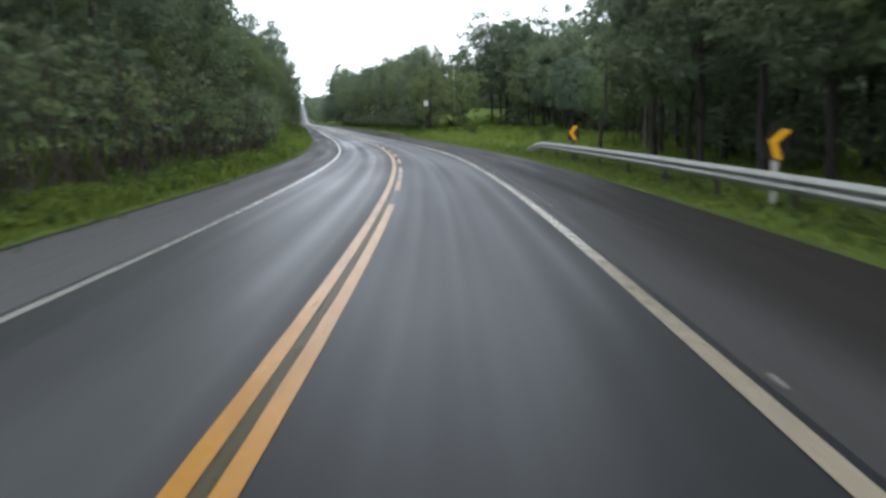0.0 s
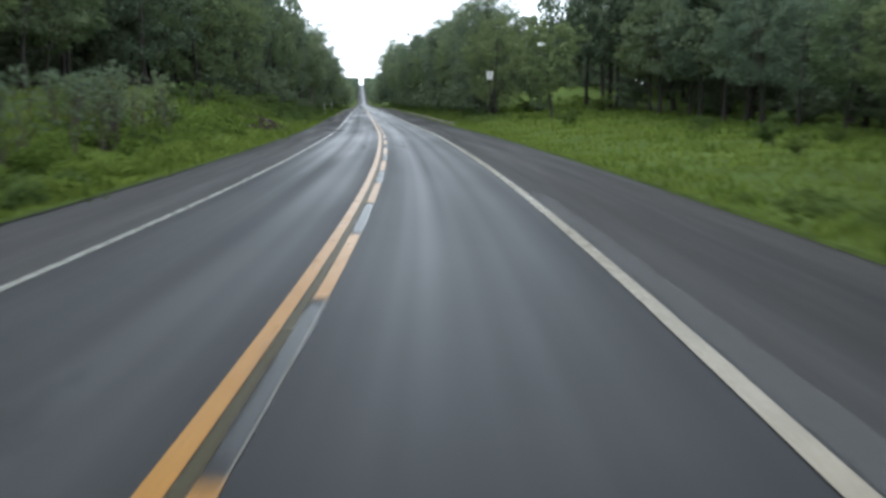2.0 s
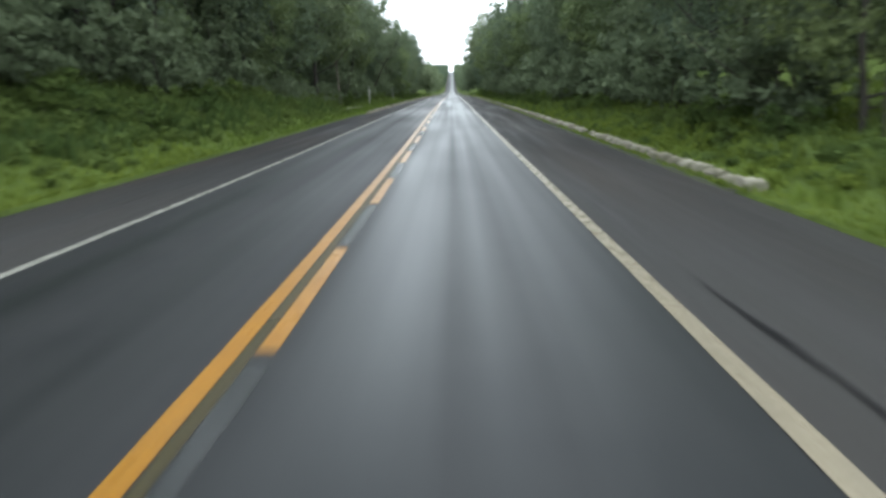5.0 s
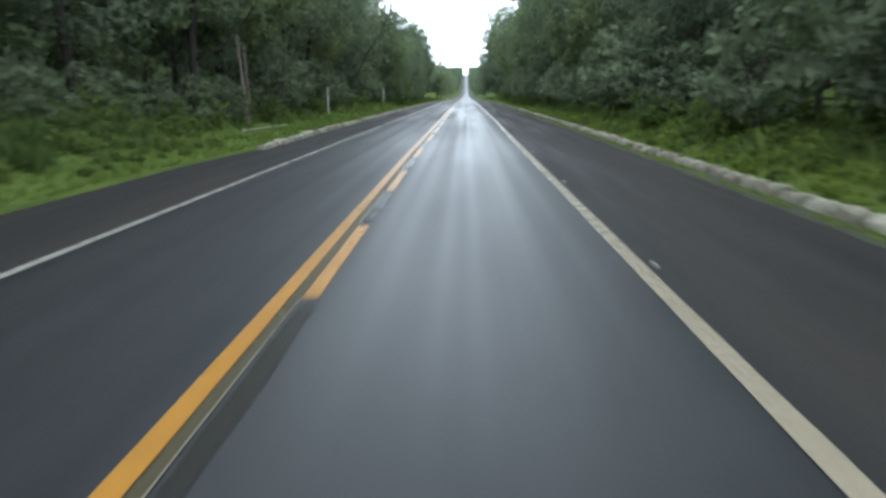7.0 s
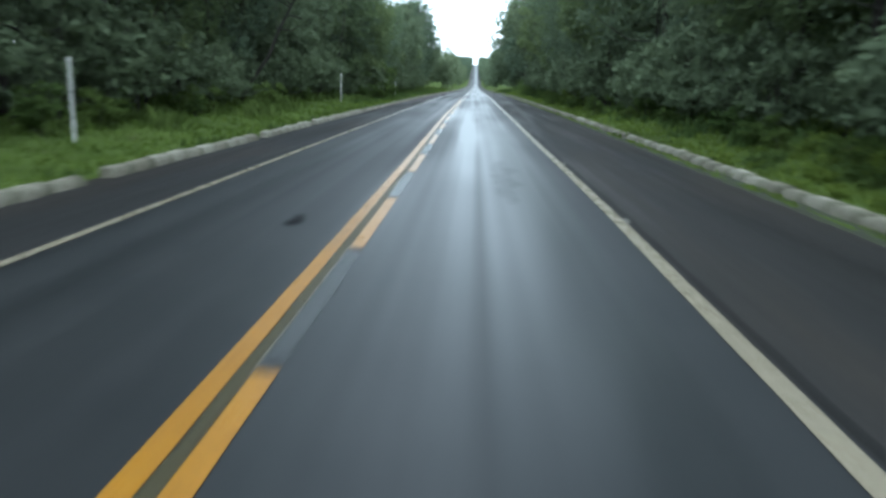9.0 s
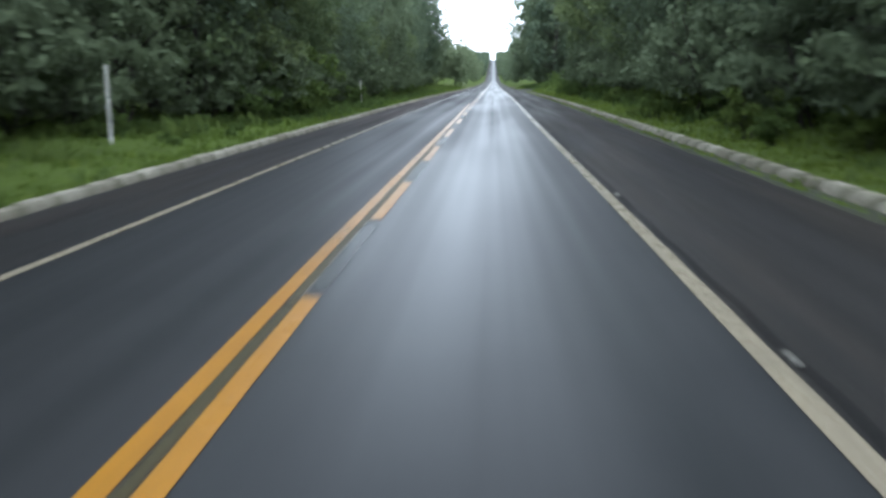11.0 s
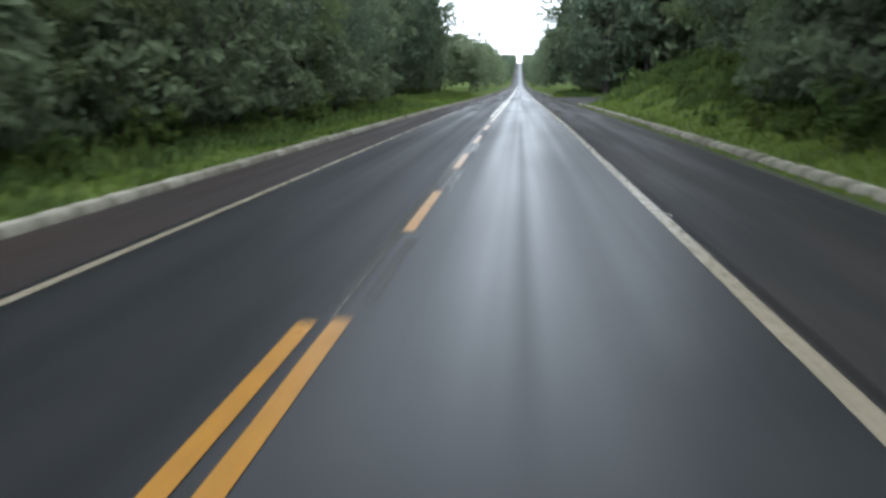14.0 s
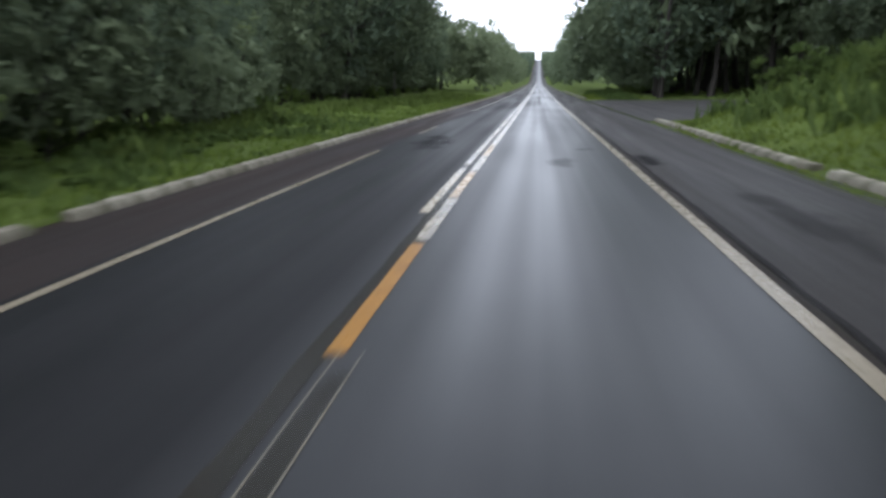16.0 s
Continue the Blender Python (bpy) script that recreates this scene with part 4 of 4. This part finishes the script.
# the 238 to 336 row is added in darker leaves for the verge's shade
WEEDS = ((5200, 297, 333, 8.2, 17, 1, 0.75), (2600, 100, 165, 8.3, 11.5, 1, 0.6), (3600, 165, 300, 8.6, 11.0, 1, 0.55), (5200, 100, 150, 7.2, 12.0, -1, 0.75),
         (6500, 150, 420, 7.4, 11.5, -1, 0.6), (5200, -12, 60, 7.4, 13, -1, 0.6), (2200, 60, 100, 8.0, 14, -1, 0.7), (1800, 386, 430, 8.2, 12, 1, 0.7), (5600, 22, 128, 10.5, 24, 1, 0.45), (4200, 238, 336, 5.5, 9.6, -1, 0.36), (2400, -12, 98, 5.5, 6.8, -1, 0.34), (900, 30, 100, 6.6, 8.0, 1, 0.25), (1700, 152, 420, 4.95, 5.45, -1, 0.24), (1500, 101, 333, 6.85, 7.3, 1, 0.24), (3000, 48, 96, 10.5, 19, -1, 0.5))
for k, (n, s0, s1, c0, c1, side, high) in enumerate(WEEDS):
    r = np.random.default_rng(140 + k)
    knots_s, knots_c = r.uniform(s0, s1, n // 26), side * (c0 + (c1 - c0) * r.random(n // 26) ** 0.7)
    pick = r.integers(0, len(knots_s), n)
    s, c = knots_s[pick] + r.normal(0, 0.35, n), knots_c[pick] + r.normal(0, 0.3, n)
    grass("weeds", s, c, high * (0.55 + 0.6 * r.random(len(knots_s))[pick]), 0.06, "clumps of tall lush green weeds on the verge", 150 + k, BLADE if -30 < s0 < 100 else LEAF_BUSH)

r = np.random.default_rng(171)  # ragged moss and short grass before the kerb
s = r.uniform(101, 334, 22000)
c = 6.44 + 0.24 * r.random(22000) ** 0.8 + 0.05 * smooth_noise(s * 0.9, s * 0.1, 3)
keep = smooth_noise(s * 0.35, s * 0.9, 5) + r.normal(0, 0.3, 22000) > -0.25
s, c = s[keep], c[keep]
grass("moss", s, c, 0.05 + 0.09 * (0.5 + 0.5 * smooth_noise(s * 0.6, s * 0.2, 8)) * r.random(len(s)), 0.03, "moss and short grass in front of the kerb", 172)


def leafy_weeds(seed, n, knots, s0, s1, c0, c1, side, low, high, size, mat, label):
    """Broad-leaved weeds in rounded clumps that grow taller away from the road."""
    r = np.random.default_rng(seed)
    far = r.random(knots) ** 0.8
    s, c = r.uniform(s0, s1, knots), side * (c0 + (c1 - c0) * far)
    tall = (low + (high - low) * far) * r.uniform(0.6, 1.25, knots)
    v, f = leaf_cloud(r, road_xyz(s, c, ground_height(s, c) + tall * 0.35), tall * 0.8, n, size)
    tagged(mesh_object("weeds", v, f, mat), label, "weeds", kind="stuff")


leafy_weeds(181, 24000, 300, 100, 184, 7.15, 10.4, 1, 0.22, 0.62, 0.15, LEAF_BUSH, "lush broad-leaved weeds behind the kerb")
leafy_weeds(186, 24000, 300, 100, 184, 7.1, 9.8, 1, 0.24, 0.60, 0.14, BLADE, "bright lush broad-leaved weeds behind the kerb")
leafy_weeds(182, 68000, 760, 96, 152, 6.1, 12.0, -1, 0.16, 1.25, 0.17, LEAF_BUSH, "tall lush weeds climbing the roadside bank")
leafy_weeds(183, 17000, 75, -12, 46, 5.8, 7.4, -1, 0.36, 0.75, 0.14, LEAF_BUSH, "leafy weed clumps along the asphalt edge")
leafy_weeds(187, 30000, 190, -12, 62, 5.75, 7.0, -1, 0.34, 0.62, 0.13, BLADE, "bright leafy weeds along the asphalt edge")
leafy_weeds(184, 16000, 58, 44, 82, 7.0, 10.0, -1, 0.45, 0.95, 0.18, BLADE, "bright rounded weed clumps on the bank")
# darker growth added over the grass, standing in for the forest's shade
leafy_weeds(188, 26000, 420, 222, 332, 6.6, 10.4, -1, 0.20, 0.6, 0.16, LEAF_BUSH, "dark leafy weeds added to deepen the verge's shade")
leafy_weeds(185, 16000, 300, 0, 44, 6.75, 8.6, 1, 0.14, 0.30, 0.11, LEAF_BUSH, "dark low weeds under the guardrail")

lay_kerb("weathered pale concrete kerb half grown over", 1, 101, 334, 6.66, ((310.6, 311.6), (118, 119.5), (150.5, 151.5)))
lay_kerb("weathered pale concrete kerb half grown over", 1, 392, 470, 6.66, ())
lay_kerb("broken pale concrete kerb beside the grass", -1, 152, 460, -4.95, ((168.5, 169.4), (176.5, 177.2), (187.5, 188.4), (195.5, 196.4), (210.5, 211.2), (304.9, 305.5)))

# left: a strip coloured as the shadow under the turf's edge
strip("gutter", -40, 98, -5.60, -5.50, 0.012, EDGE_SHADOW, "dark strip painted as the shadow where the asphalt ends", "gutter", wobble=0.05, cols=4, step=0.5)
strip("gutter", 101, 334, 6.47, 6.72, np.array([-0.02, 0.05, 0.07, 0.08]), MOSS, "mossy earth strip along the kerb foot", "gutter", wobble=0.06, cols=4, step=0.4)

# ---- guardrail on the outside of the bend ----
RAIL_C = 7.62
rail_thing = empty("guardrail", pose(0, 0, 0), "galvanised steel guardrail on low posts in grass", "guardrail")
prof = [(0.0, 0.0), (0.0, 0.03), (-0.075, 0.075), (-0.075, 0.115), (0.0, 0.15), (0.0, 0.17), (-0.075, 0.205), (-0.075, 0.245), (0.0, 0.29), (0.0, 0.31)]


def rail_top(s):
    return 0.79 - 0.58 * np.clip((s - 31.5) / 6.5, 0, 1) ** 1.2


def rail_beam(s0, s1, n):
    verts, faces, k = [], [], len(prof) * 2
    for s in np.linspace(s0, s1, n):
        c = RAIL_C + 0.012 * (s - s0) / (s1 - s0) + 0.4 * np.clip((s - 31.5) / 6.5, 0, 1) ** 2
        loop = [(x, z) for x, z in prof] + [(x + 0.006, z) for x, z in reversed(prof)]
        for x, z in loop:
            verts.append(road_xyz(s, c + x, rail_top(s) - 0.36 + z * 1.16))
    for i in range(n - 1):
        faces += [(i * k + j, i * k + (j + 1) % k, (i + 1) * k + (j + 1) % k, (i + 1) * k + j) for j in range(k)]
    return verts, faces


for a in np.arange(-44, 38, 4.0):
    v, f = rail_beam(a, min(a + 4.05, 38.0), 9)
    mesh_object("beam", v, np.array(f), GALV, rail_thing, smooth=False)
for s in np.arange(-44, 34, 4.0):
    bm = bmesh.new()
    box(bm, (0.09, 0.15, 1.15), (0, 0, 0.14), 0.012)
    post = part("post", bm, STEEL_DARK, rail_thing, "dark weathered post")
    post.matrix_basis = on_road(s + 0.4, RAIL_C + 0.10, 0.0)


# ---- bend markers: black plates with a yellow arrow ----
def bend_marker(s, c, low, turn, lean, white_post, slip):
    g = float(ground_height(s, c))
    thing = empty("chevron_sign", on_road(s, c, g - 0.05, turn, 0, lean), "black sign plate with yellow left-pointing chevron on a post" if not white_post
                  else "black plate with yellow left-pointing chevron on a white post", "road sign", "bend markers")
    bm = bmesh.new()
    box(bm, (0.10, 0.10, low + 0.25), (0, 0.05, (low + 0.25) / 2 - 0.15), 0.015)
    part("post", bm, CONCRETE if white_post else STEEL_DARK, thing)
    bm = bmesh.new()
    box(bm, (0.46, 0.02, 0.66), (0, -0.02, low + 0.33), 0.006)
    plate = part("plate", bm, SIGN_BLACK, thing, "black plate")
    bm = bmesh.new()
    z0, z1, zm = low + 0.03, low + 0.63, low + 0.33
    pts = [(0.19, z0), (0.0, z0), (-0.20, zm), (0.0, z1), (0.19, z1), (-0.01, zm)]
    front = [bm.verts.new((x, -0.036, z)) for x, z in pts]
    back = [bm.verts.new((x, -0.031, z)) for x, z in pts]
    bm.faces.new(front[:3] + [front[5]])
    bm.faces.new([front[5], front[2], front[3], front[4]])
    for i in range(6):
        bm.faces.new((front[i], back[i], back[(i + 1) % 6], front[(i + 1) % 6]))
    bmesh.ops.recalc_face_normals(bm, faces=bm.faces)
    part("chevron", bm, SIGN_YELLOW, plate, "yellow arrow")
    plate.matrix_basis = Matrix.Translation((0, 0, zm)) @ Matrix.Rotation(radians(slip), 4, "Y") @ Matrix.Translation((0, 0, -zm))  # slipped on its bolts
    return thing


bend_marker(5.6, 7.85, 1.02, 6, 1.0, True, 15)
bend_marker(25.0, 7.74, 1.0, 4, -1.5, False, 4)

# ---- tall white information sign ----
g = float(ground_height(103.3, 10.28))
sign = empty("information_sign", on_road(103.3, 10.28, g - 0.1), "small white sign with grey marks on a tall dark post", "road sign")
bm = bmesh.new()
box(bm, (0.065, 0.065, 4.9 - g), (0, 0.05, (4.9 - g) / 2), 0.01)
part("post", bm, STEEL_DARK, sign)
zc = 4.44 - g + 0.1
bm = bmesh.new()
box(bm, (0.54, 0.02, 0.72), (0, 0, zc), 0.006)
plate = part("plate", bm, POST_PAINT, sign)
bm = bmesh.new()
box(bm, (0.22, 0.006, 0.24), (0.02, -0.014, zc + 0.19), 0.002)
part("mark", bm, SIGN_GREY, plate)
for dz, w in ((-0.03, 0.42), (-0.14, 0.38), (-0.25, 0.44)):
    bm = bmesh.new()
    box(bm, (w, 0.006, 0.05), (0, -0.014, zc + dz), 0.002)
    part("mark", bm, SIGN_GREY, plate)

# ---- white marker posts ----
first = None
for s, c, lean in ((182.25, -7.95, -1.0), (221.7, -8.05, 0.6), (261.5, -7.95, -2.2)):
    g = float(ground_height(s, c))
    m = on_road(s, c, min(g, 0.45) - (0.12 if s < 250 else 0.3), 0, 0, lean)
    if first is None:
        first = empty("marker_post", m, "slender white painted marker post in verge grass", "marker post", "marker posts")
        bm = bmesh.new()
        box(bm, (0.066, 0.06, 2.1), (0, 0, 1.05), 0.012)
        part("post", bm, POST_PAINT, first)
        for z in (0.72, 1.30):
            bm = bmesh.new()
            box(bm, (0.070, 0.064, 0.03), (0, 0, z), 0.004)
            part("band", bm, SIGN_GREY, first, "dark band")
    else:
        copy_thing(first, m)

# ---- short broken rail and leaning pole beside the culvert ----
rail = empty("short_rail", on_road(161.3, -7.25, -0.14, -8), "short broken pale two-bar rail sunk in grass", "rail")
for z, x0, x1, tilt in ((0.44, -2.5, 2.55, 0.7), (0.24, -2.5, 0.9, -0.9)):
    bm = bmesh.new()
    box(bm, (0.035, x1 - x0, 0.055), (0, (x0 + x1) / 2, z), 0.012, Matrix.Rotation(radians(tilt), 4, "X"))
    part("bar", bm, RAIL_GREY, rail)
bm = bmesh.new()
box(bm, (0.04, 0.16, 0.30), (0, -2.52, 0.34), 0.02)
part("end_plate", bm, RAIL_GREY, rail)
for y in (-2.3, 1.7):
    bm = bmesh.new()
    box(bm, (0.06, 0.07, 0.55), (-0.06, y, 0.15), 0.012)
    part("post", bm, STEEL_DARK, rail, "dark steel post")
pole = empty("wooden_pole", on_road(164.3, -8.8, float(ground_height(164.3, -8.8)) - 0.2, 0, 0, -5.5), "thin grey leaning wooden pole in undergrowth", "pole")
tubes("shaft", [(np.array([(0, 0, z) for z in (0, 1.5, 3.0, 4.6)]), (0.075, 0.07, 0.062, 0.055))], WOOD, pole)
bm = bmesh.new()
box(bm, (0.34, 0.05, 0.05), (0, 0, 4.3), 0.01)
part("crossbar", bm, WOOD, pole)
copy_thing(pole, on_road(166.4, -9.2, float(ground_height(166.4, -9.2)) - 0.2, 40, 0, -4.5, 0.9))
pole = empty("utility_pole", on_road(150, 23, float(ground_height(150, 23)) - 0.2), "slender pale utility pole among trees", "pole")
tubes("shaft", [(np.array([(0, 0, z) for z in (0, 3, 6, 8.4)]), (0.14, 0.12, 0.10, 0.085))], CONCRETE, pole)
bm = bmesh.new()
box(bm, (0.9, 0.08, 0.08), (0, 0, 8.0), 0.01)
part("crossbar", bm, WOOD, pole)

# ---- fence on the bank ----
fence = empty("fence", pose(0, 0, 0), "weathered wooden posts and wires of pasture fence", "fence")
spots = []
for s, c in ((57, -12.6), (62.5, -12.2), (67.5, -11.7), (72.5, -11.3), (77.7, -10.9), (82.5, -11.2), (87.3, -11.6), (92.2, -12.1), (97.5, -12.9), (103, -13.6), (109, -14.2)):
    g = float(ground_height(s, c))
    spots.append(road_xyz(s, c, g))
    tall = 1.25 + 0.2 * float(smooth_noise(s, c))
    tubes("post", [(np.array([spots[-1] + (0, 0, -0.3), spots[-1] + (0.02, 0, tall * 0.5), spots[-1] + (0.05, 0.02, tall)]), (0.05, 0.046, 0.04))], BARK, fence)
for z in (0.45, 0.8, 1.1):
    for a, b in zip(spots, spots[1:]):
        m = (a + b) / 2 + (0, 0, -0.04)
        tubes("wire", [(np.array([a + (0, 0, z), m + (0, 0, z), b + (0, 0, z)]), (0.006, 0.006, 0.006))], STEEL_DARK, fence, sides=4)


# ---- washed-out earth bank, stones ----
def lump(name, s, c, size, mat, seed, label, category, group="", sink=0.35):
    r = np.random.default_rng(seed)
    bm = bmesh.new()
    bmesh.ops.create_icosphere(bm, subdivisions=4 if max(size) > 0.6 else 2, radius=1.0)
    off = r.uniform(0, 10, 3)
    for q in bm.verts:
        k = 1 + 0.32 * noise.noise(q.co * 1.6 + Vector(off)) + 0.22 * noise.noise(q.co * 4.1 + Vector(off)) + 0.1 * noise.noise(q.co * 9 + Vector(off))
        q.co = Vector((q.co.x * size[0], q.co.y * size[1], q.co.z * size[2])) * k
    me = bpy.data.meshes.new(name)
    bm.to_mesh(me)
    bm.free()
    me.materials.append(mat)
    me.shade_smooth()
    ob = new(name, me)
    ob.matrix_basis = on_road(s, c, float(ground_height(s, c)) + size[2] * (1 - 2 * sink), r.uniform(0, 360))
    return tagged(ob, label, category, group)


def earth_patch(s0, s1, c0, c1, rise, seed, label):
    """Bare earth that breaks through the grass, rough on top and dipping under the turf all round."""
    ss_, cs_ = np.linspace(s0, s1, 46), np.linspace(c0, c1, 30)
    u, w = np.meshgrid(np.linspace(-1, 1, 46), np.linspace(-1, 1, 30), indexing="ij")
    rim = 1 - (u * u + w * w) + 0.25 * smooth_noise(u * 4, w * 4, seed)

    def height(s, c):
        rough = 0.10 * smooth_noise(s * 2.1, c * 2.7, seed) + 0.05 * smooth_noise(s * 5.3, c * 6.1, seed + 2) + 0.03 * smooth_noise(s * 13, c * 12, seed)
        return ground_height(s, c) + np.clip(rim * 1.5, -0.6, 1) * rise + rough * np.clip(rim, 0, 1)

    v, f, a = grid(ss_, cs_, height)
    return tagged(mesh_object("earth_bank", v, f, DIRT, smooth=True), label, "earth bank", kind="structure")


earth_patch(86.0, 93.0, -9.8, -6.8, 0.16, 1, "bare dark wet earth bank washed out beside road")
earth_patch(79.0, 89.5, -8.9, -5.5, 0.10, 2, "low bare wet earth patch beside road")
for i in range(14):
    s, c = rng.uniform(83, 92), -rng.uniform(6.4, 9.0)
    lump("stone", s, c, tuple(rng.uniform(0.06, 0.17, 3)), STONE, 10 + i, "pale rough stone lying on wet earth", "stone", "stones on the bank")
for i, (s, c) in enumerate(((77.0, -8.3), (77.3, -8.1), (77.7, -7.9), (78.1, -7.7))):
    lump("stone", s, c, (0.06, 0.06, 0.20), STONE, 40 + i, "small upright pale stone in grass", "stone", "upright stones", sink=0.2)

# ---- road studs along the right edge ----
stud = None
for s in (-5.0, *np.arange(117.1, 184, 8.22), *np.arange(191.0, 275, 7.85)):
    m = on_road(s, 3.54, 0.0)
    if stud is None:
        stud = empty("road_stud", m, "pale raised reflective road stud beside edge line", "road stud", "edge road studs")
        bm = bmesh.new()
        r = bmesh.ops.create_cube(bm, size=1.0, matrix=Matrix.Translation((0, 0, 0.012)) @ Matrix.Diagonal((0.08, 0.075, 0.026, 1)))
        for q in r["verts"]:
            if q.co.z > 0:
                q.co.x *= 0.72
                q.co.y *= 0.6
        bmesh.ops.bevel(bm, geom=bm.edges[:], offset=0.005, segments=1, affect="EDGES")
        part("body", bm, STUD_MAT, stud)
        bm = bmesh.new()
        box(bm, (0.048, 0.006, 0.011), (0, -0.034, 0.014), 0.001, Matrix.Rotation(radians(-35), 4, "X"))
        part("reflector", bm, POST_PAINT, stud, "white reflector")
    else:
        copy_thing(stud, m)

# ---- tar, patches and puddles on the road ----
def blot(name, s0, s1, c0, c1, mat, label, category, seed, h=0.005, bend=0.0):
    """A ragged flat patch on the asphalt."""
    r = np.random.default_rng(seed)
    n, m = max(8, int((s1 - s0) / 0.25)), 9
    S = np.linspace(s0, s1, n)
    mid = (c0 + c1) / 2 + bend * np.sin(np.linspace(0, 3.1, n)) + 0.12 * (c1 - c0) * smooth_noise(S * 2.2, S * 0.7, seed)
    half = (c1 - c0) / 2 * np.sqrt(np.clip(np.sin(np.linspace(0.03, 3.11, n)), 0, 1)) * (0.75 + 0.35 * smooth_noise(S * 3.3, S * 1.9, seed + 3))
    C = mid[:, None] + half[:, None] * np.linspace(-1, 1, m)[None, :]
    SS = np.repeat(S[:, None], m, 1)
    fade = (1 - np.abs(np.linspace(-1, 1, m))[None, :] ** 1.6) * np.clip(4 * np.sin(np.linspace(0, np.pi, n)), 0, 1)[:, None]
    verts = road_xyz(SS, C, h).reshape(-1, 3)
    i = (np.arange(n - 1)[:, None] * m + np.arange(m - 1)[None, :]).ravel()
    ob = mesh_object(name, verts, np.stack([i, i + 1, i + m + 1, i + m], 1), mat, along=np.stack([SS, C, fade], -1).reshape(-1, 3))
    return tagged(ob, label, category, kind="structure")


TAR = make_film("tar_film", (0.008, 0.008, 0.009), 0.7, 0.05, 0.68)
FAINT = make_film("thin_tar_film", (0.007, 0.007, 0.008), 0.7, 0.05, 0.45)
HAZY = make_film("tar_haze", (0.007, 0.007, 0.008), 0.7, 0.05, 0.25)
STAIN = make_film("oil_stain", (0.007, 0.007, 0.008), 0.6, 0.05, 0.13)
WATER = make_film("rain_film", (0.007, 0.008, 0.009), 0.18, 0.20, 0.36)
CHALK = make_film("washed_grit", (0.085, 0.086, 0.085), 0.5, 0.1, 0.4)
MUD = make_film("thin_mud", (0.026, 0.019, 0.013), 0.8, 0.05, 0.27)
blot("tar_seam", 76.2, 81.0, 3.92, 4.16, TAR, "dark tar-filled crack in the shoulder", "tar patch", 1, bend=-0.12)
blot("tar_seam", 80.4, 95.0, 3.78, 4.02, TAR, "dark tar-filled crack in the shoulder", "tar patch", 2, bend=0.10)
blot("tar_patch", 173.3, 174.3, -1.15, -0.72, TAR, "small dark tar patch on asphalt", "tar patch", 3)
blot("tar_patch", 62.6, 67.2, -1.0, -0.5, HAZY, "faint dark streak on asphalt", "tar patch", 4)
blot("tar_patch", 88.6, 92.4, -5.1, -1.6, TAR, "dark wet runoff crossing the asphalt", "tar patch", 5)
blot("tar_patch", 318.0, 325.0, -3.0, -0.9, FAINT, "dark patched asphalt in the lane", "tar patch", 9)
blot("tar_patch", 313.5, 316.5, 3.5, 4.6, TAR, "small dark tar patch on asphalt", "tar patch", 6)
blot("tar_patch", 313.0, 315.5, 1.4, 2.6, HAZY, "faint dark stain crossing the lane", "tar patch", 10)
blot("tar_patch", 303.0, 309.0, 4.3, 5.6, HAZY, "faint dark stain on the shoulder", "tar patch", 11)
strip("seam", 150, 292, 3.50, 3.62, 0.003, HAZY, "dark damp seam beside the white edge line", "road seam", wobble=0.04, cols=7, line="right")
strip("seam", 288, 330, 3.68, 3.80, 0.003, FAINT, "dark damp seam beside the white edge line", "road seam", wobble=0.02, cols=7)
strip("seam", 288, 330, 3.50, 3.72, 0.0025, MUD, "brown damp strip beside the white edge line", "road seam", wobble=0.02, cols=7)
strip("swept_strip", 6, 47, 3.44, 3.86, 0.0025, CHALK, "pale washed strip beside the white edge line", "road seam", wobble=0.02, cols=7, line="right")
blot("mud_stain", 71.2, 75.2, 3.72, 4.28, MUD, "thin brown mud stain on the shoulder", "mud stain", 7)
blot("tar_patch", 175.5, 183.5, 1.5, 2.4, STAIN, "faint dark oil stain in the lane", "tar patch", 12, bend=0.05)
blot("tar_patch", 234.5, 237.2, 1.36, 1.66, STAIN, "dark oil drip mark in the lane", "tar patch", 13)
blot("tar_patch", 68.6, 69.3, 2.2, 3.3, HAZY, "dark crack crossing the lane", "tar patch", 14)
blot("tar_patch", 317.8, 318.6, 2.2, 3.3, HAZY, "dark joint crossing the lane", "tar patch", 15)
for i, (s0, s1, c0, c1) in enumerate(((31, 34, -1.6, -0.8), (64.8, 67.2, 0.6, 1.35), (62, 80, 0.98, 1.24))):
    blot("puddle", s0, s1, c0, c1, WATER, "thin film of rain water shining on asphalt", "puddle", 60 + i)
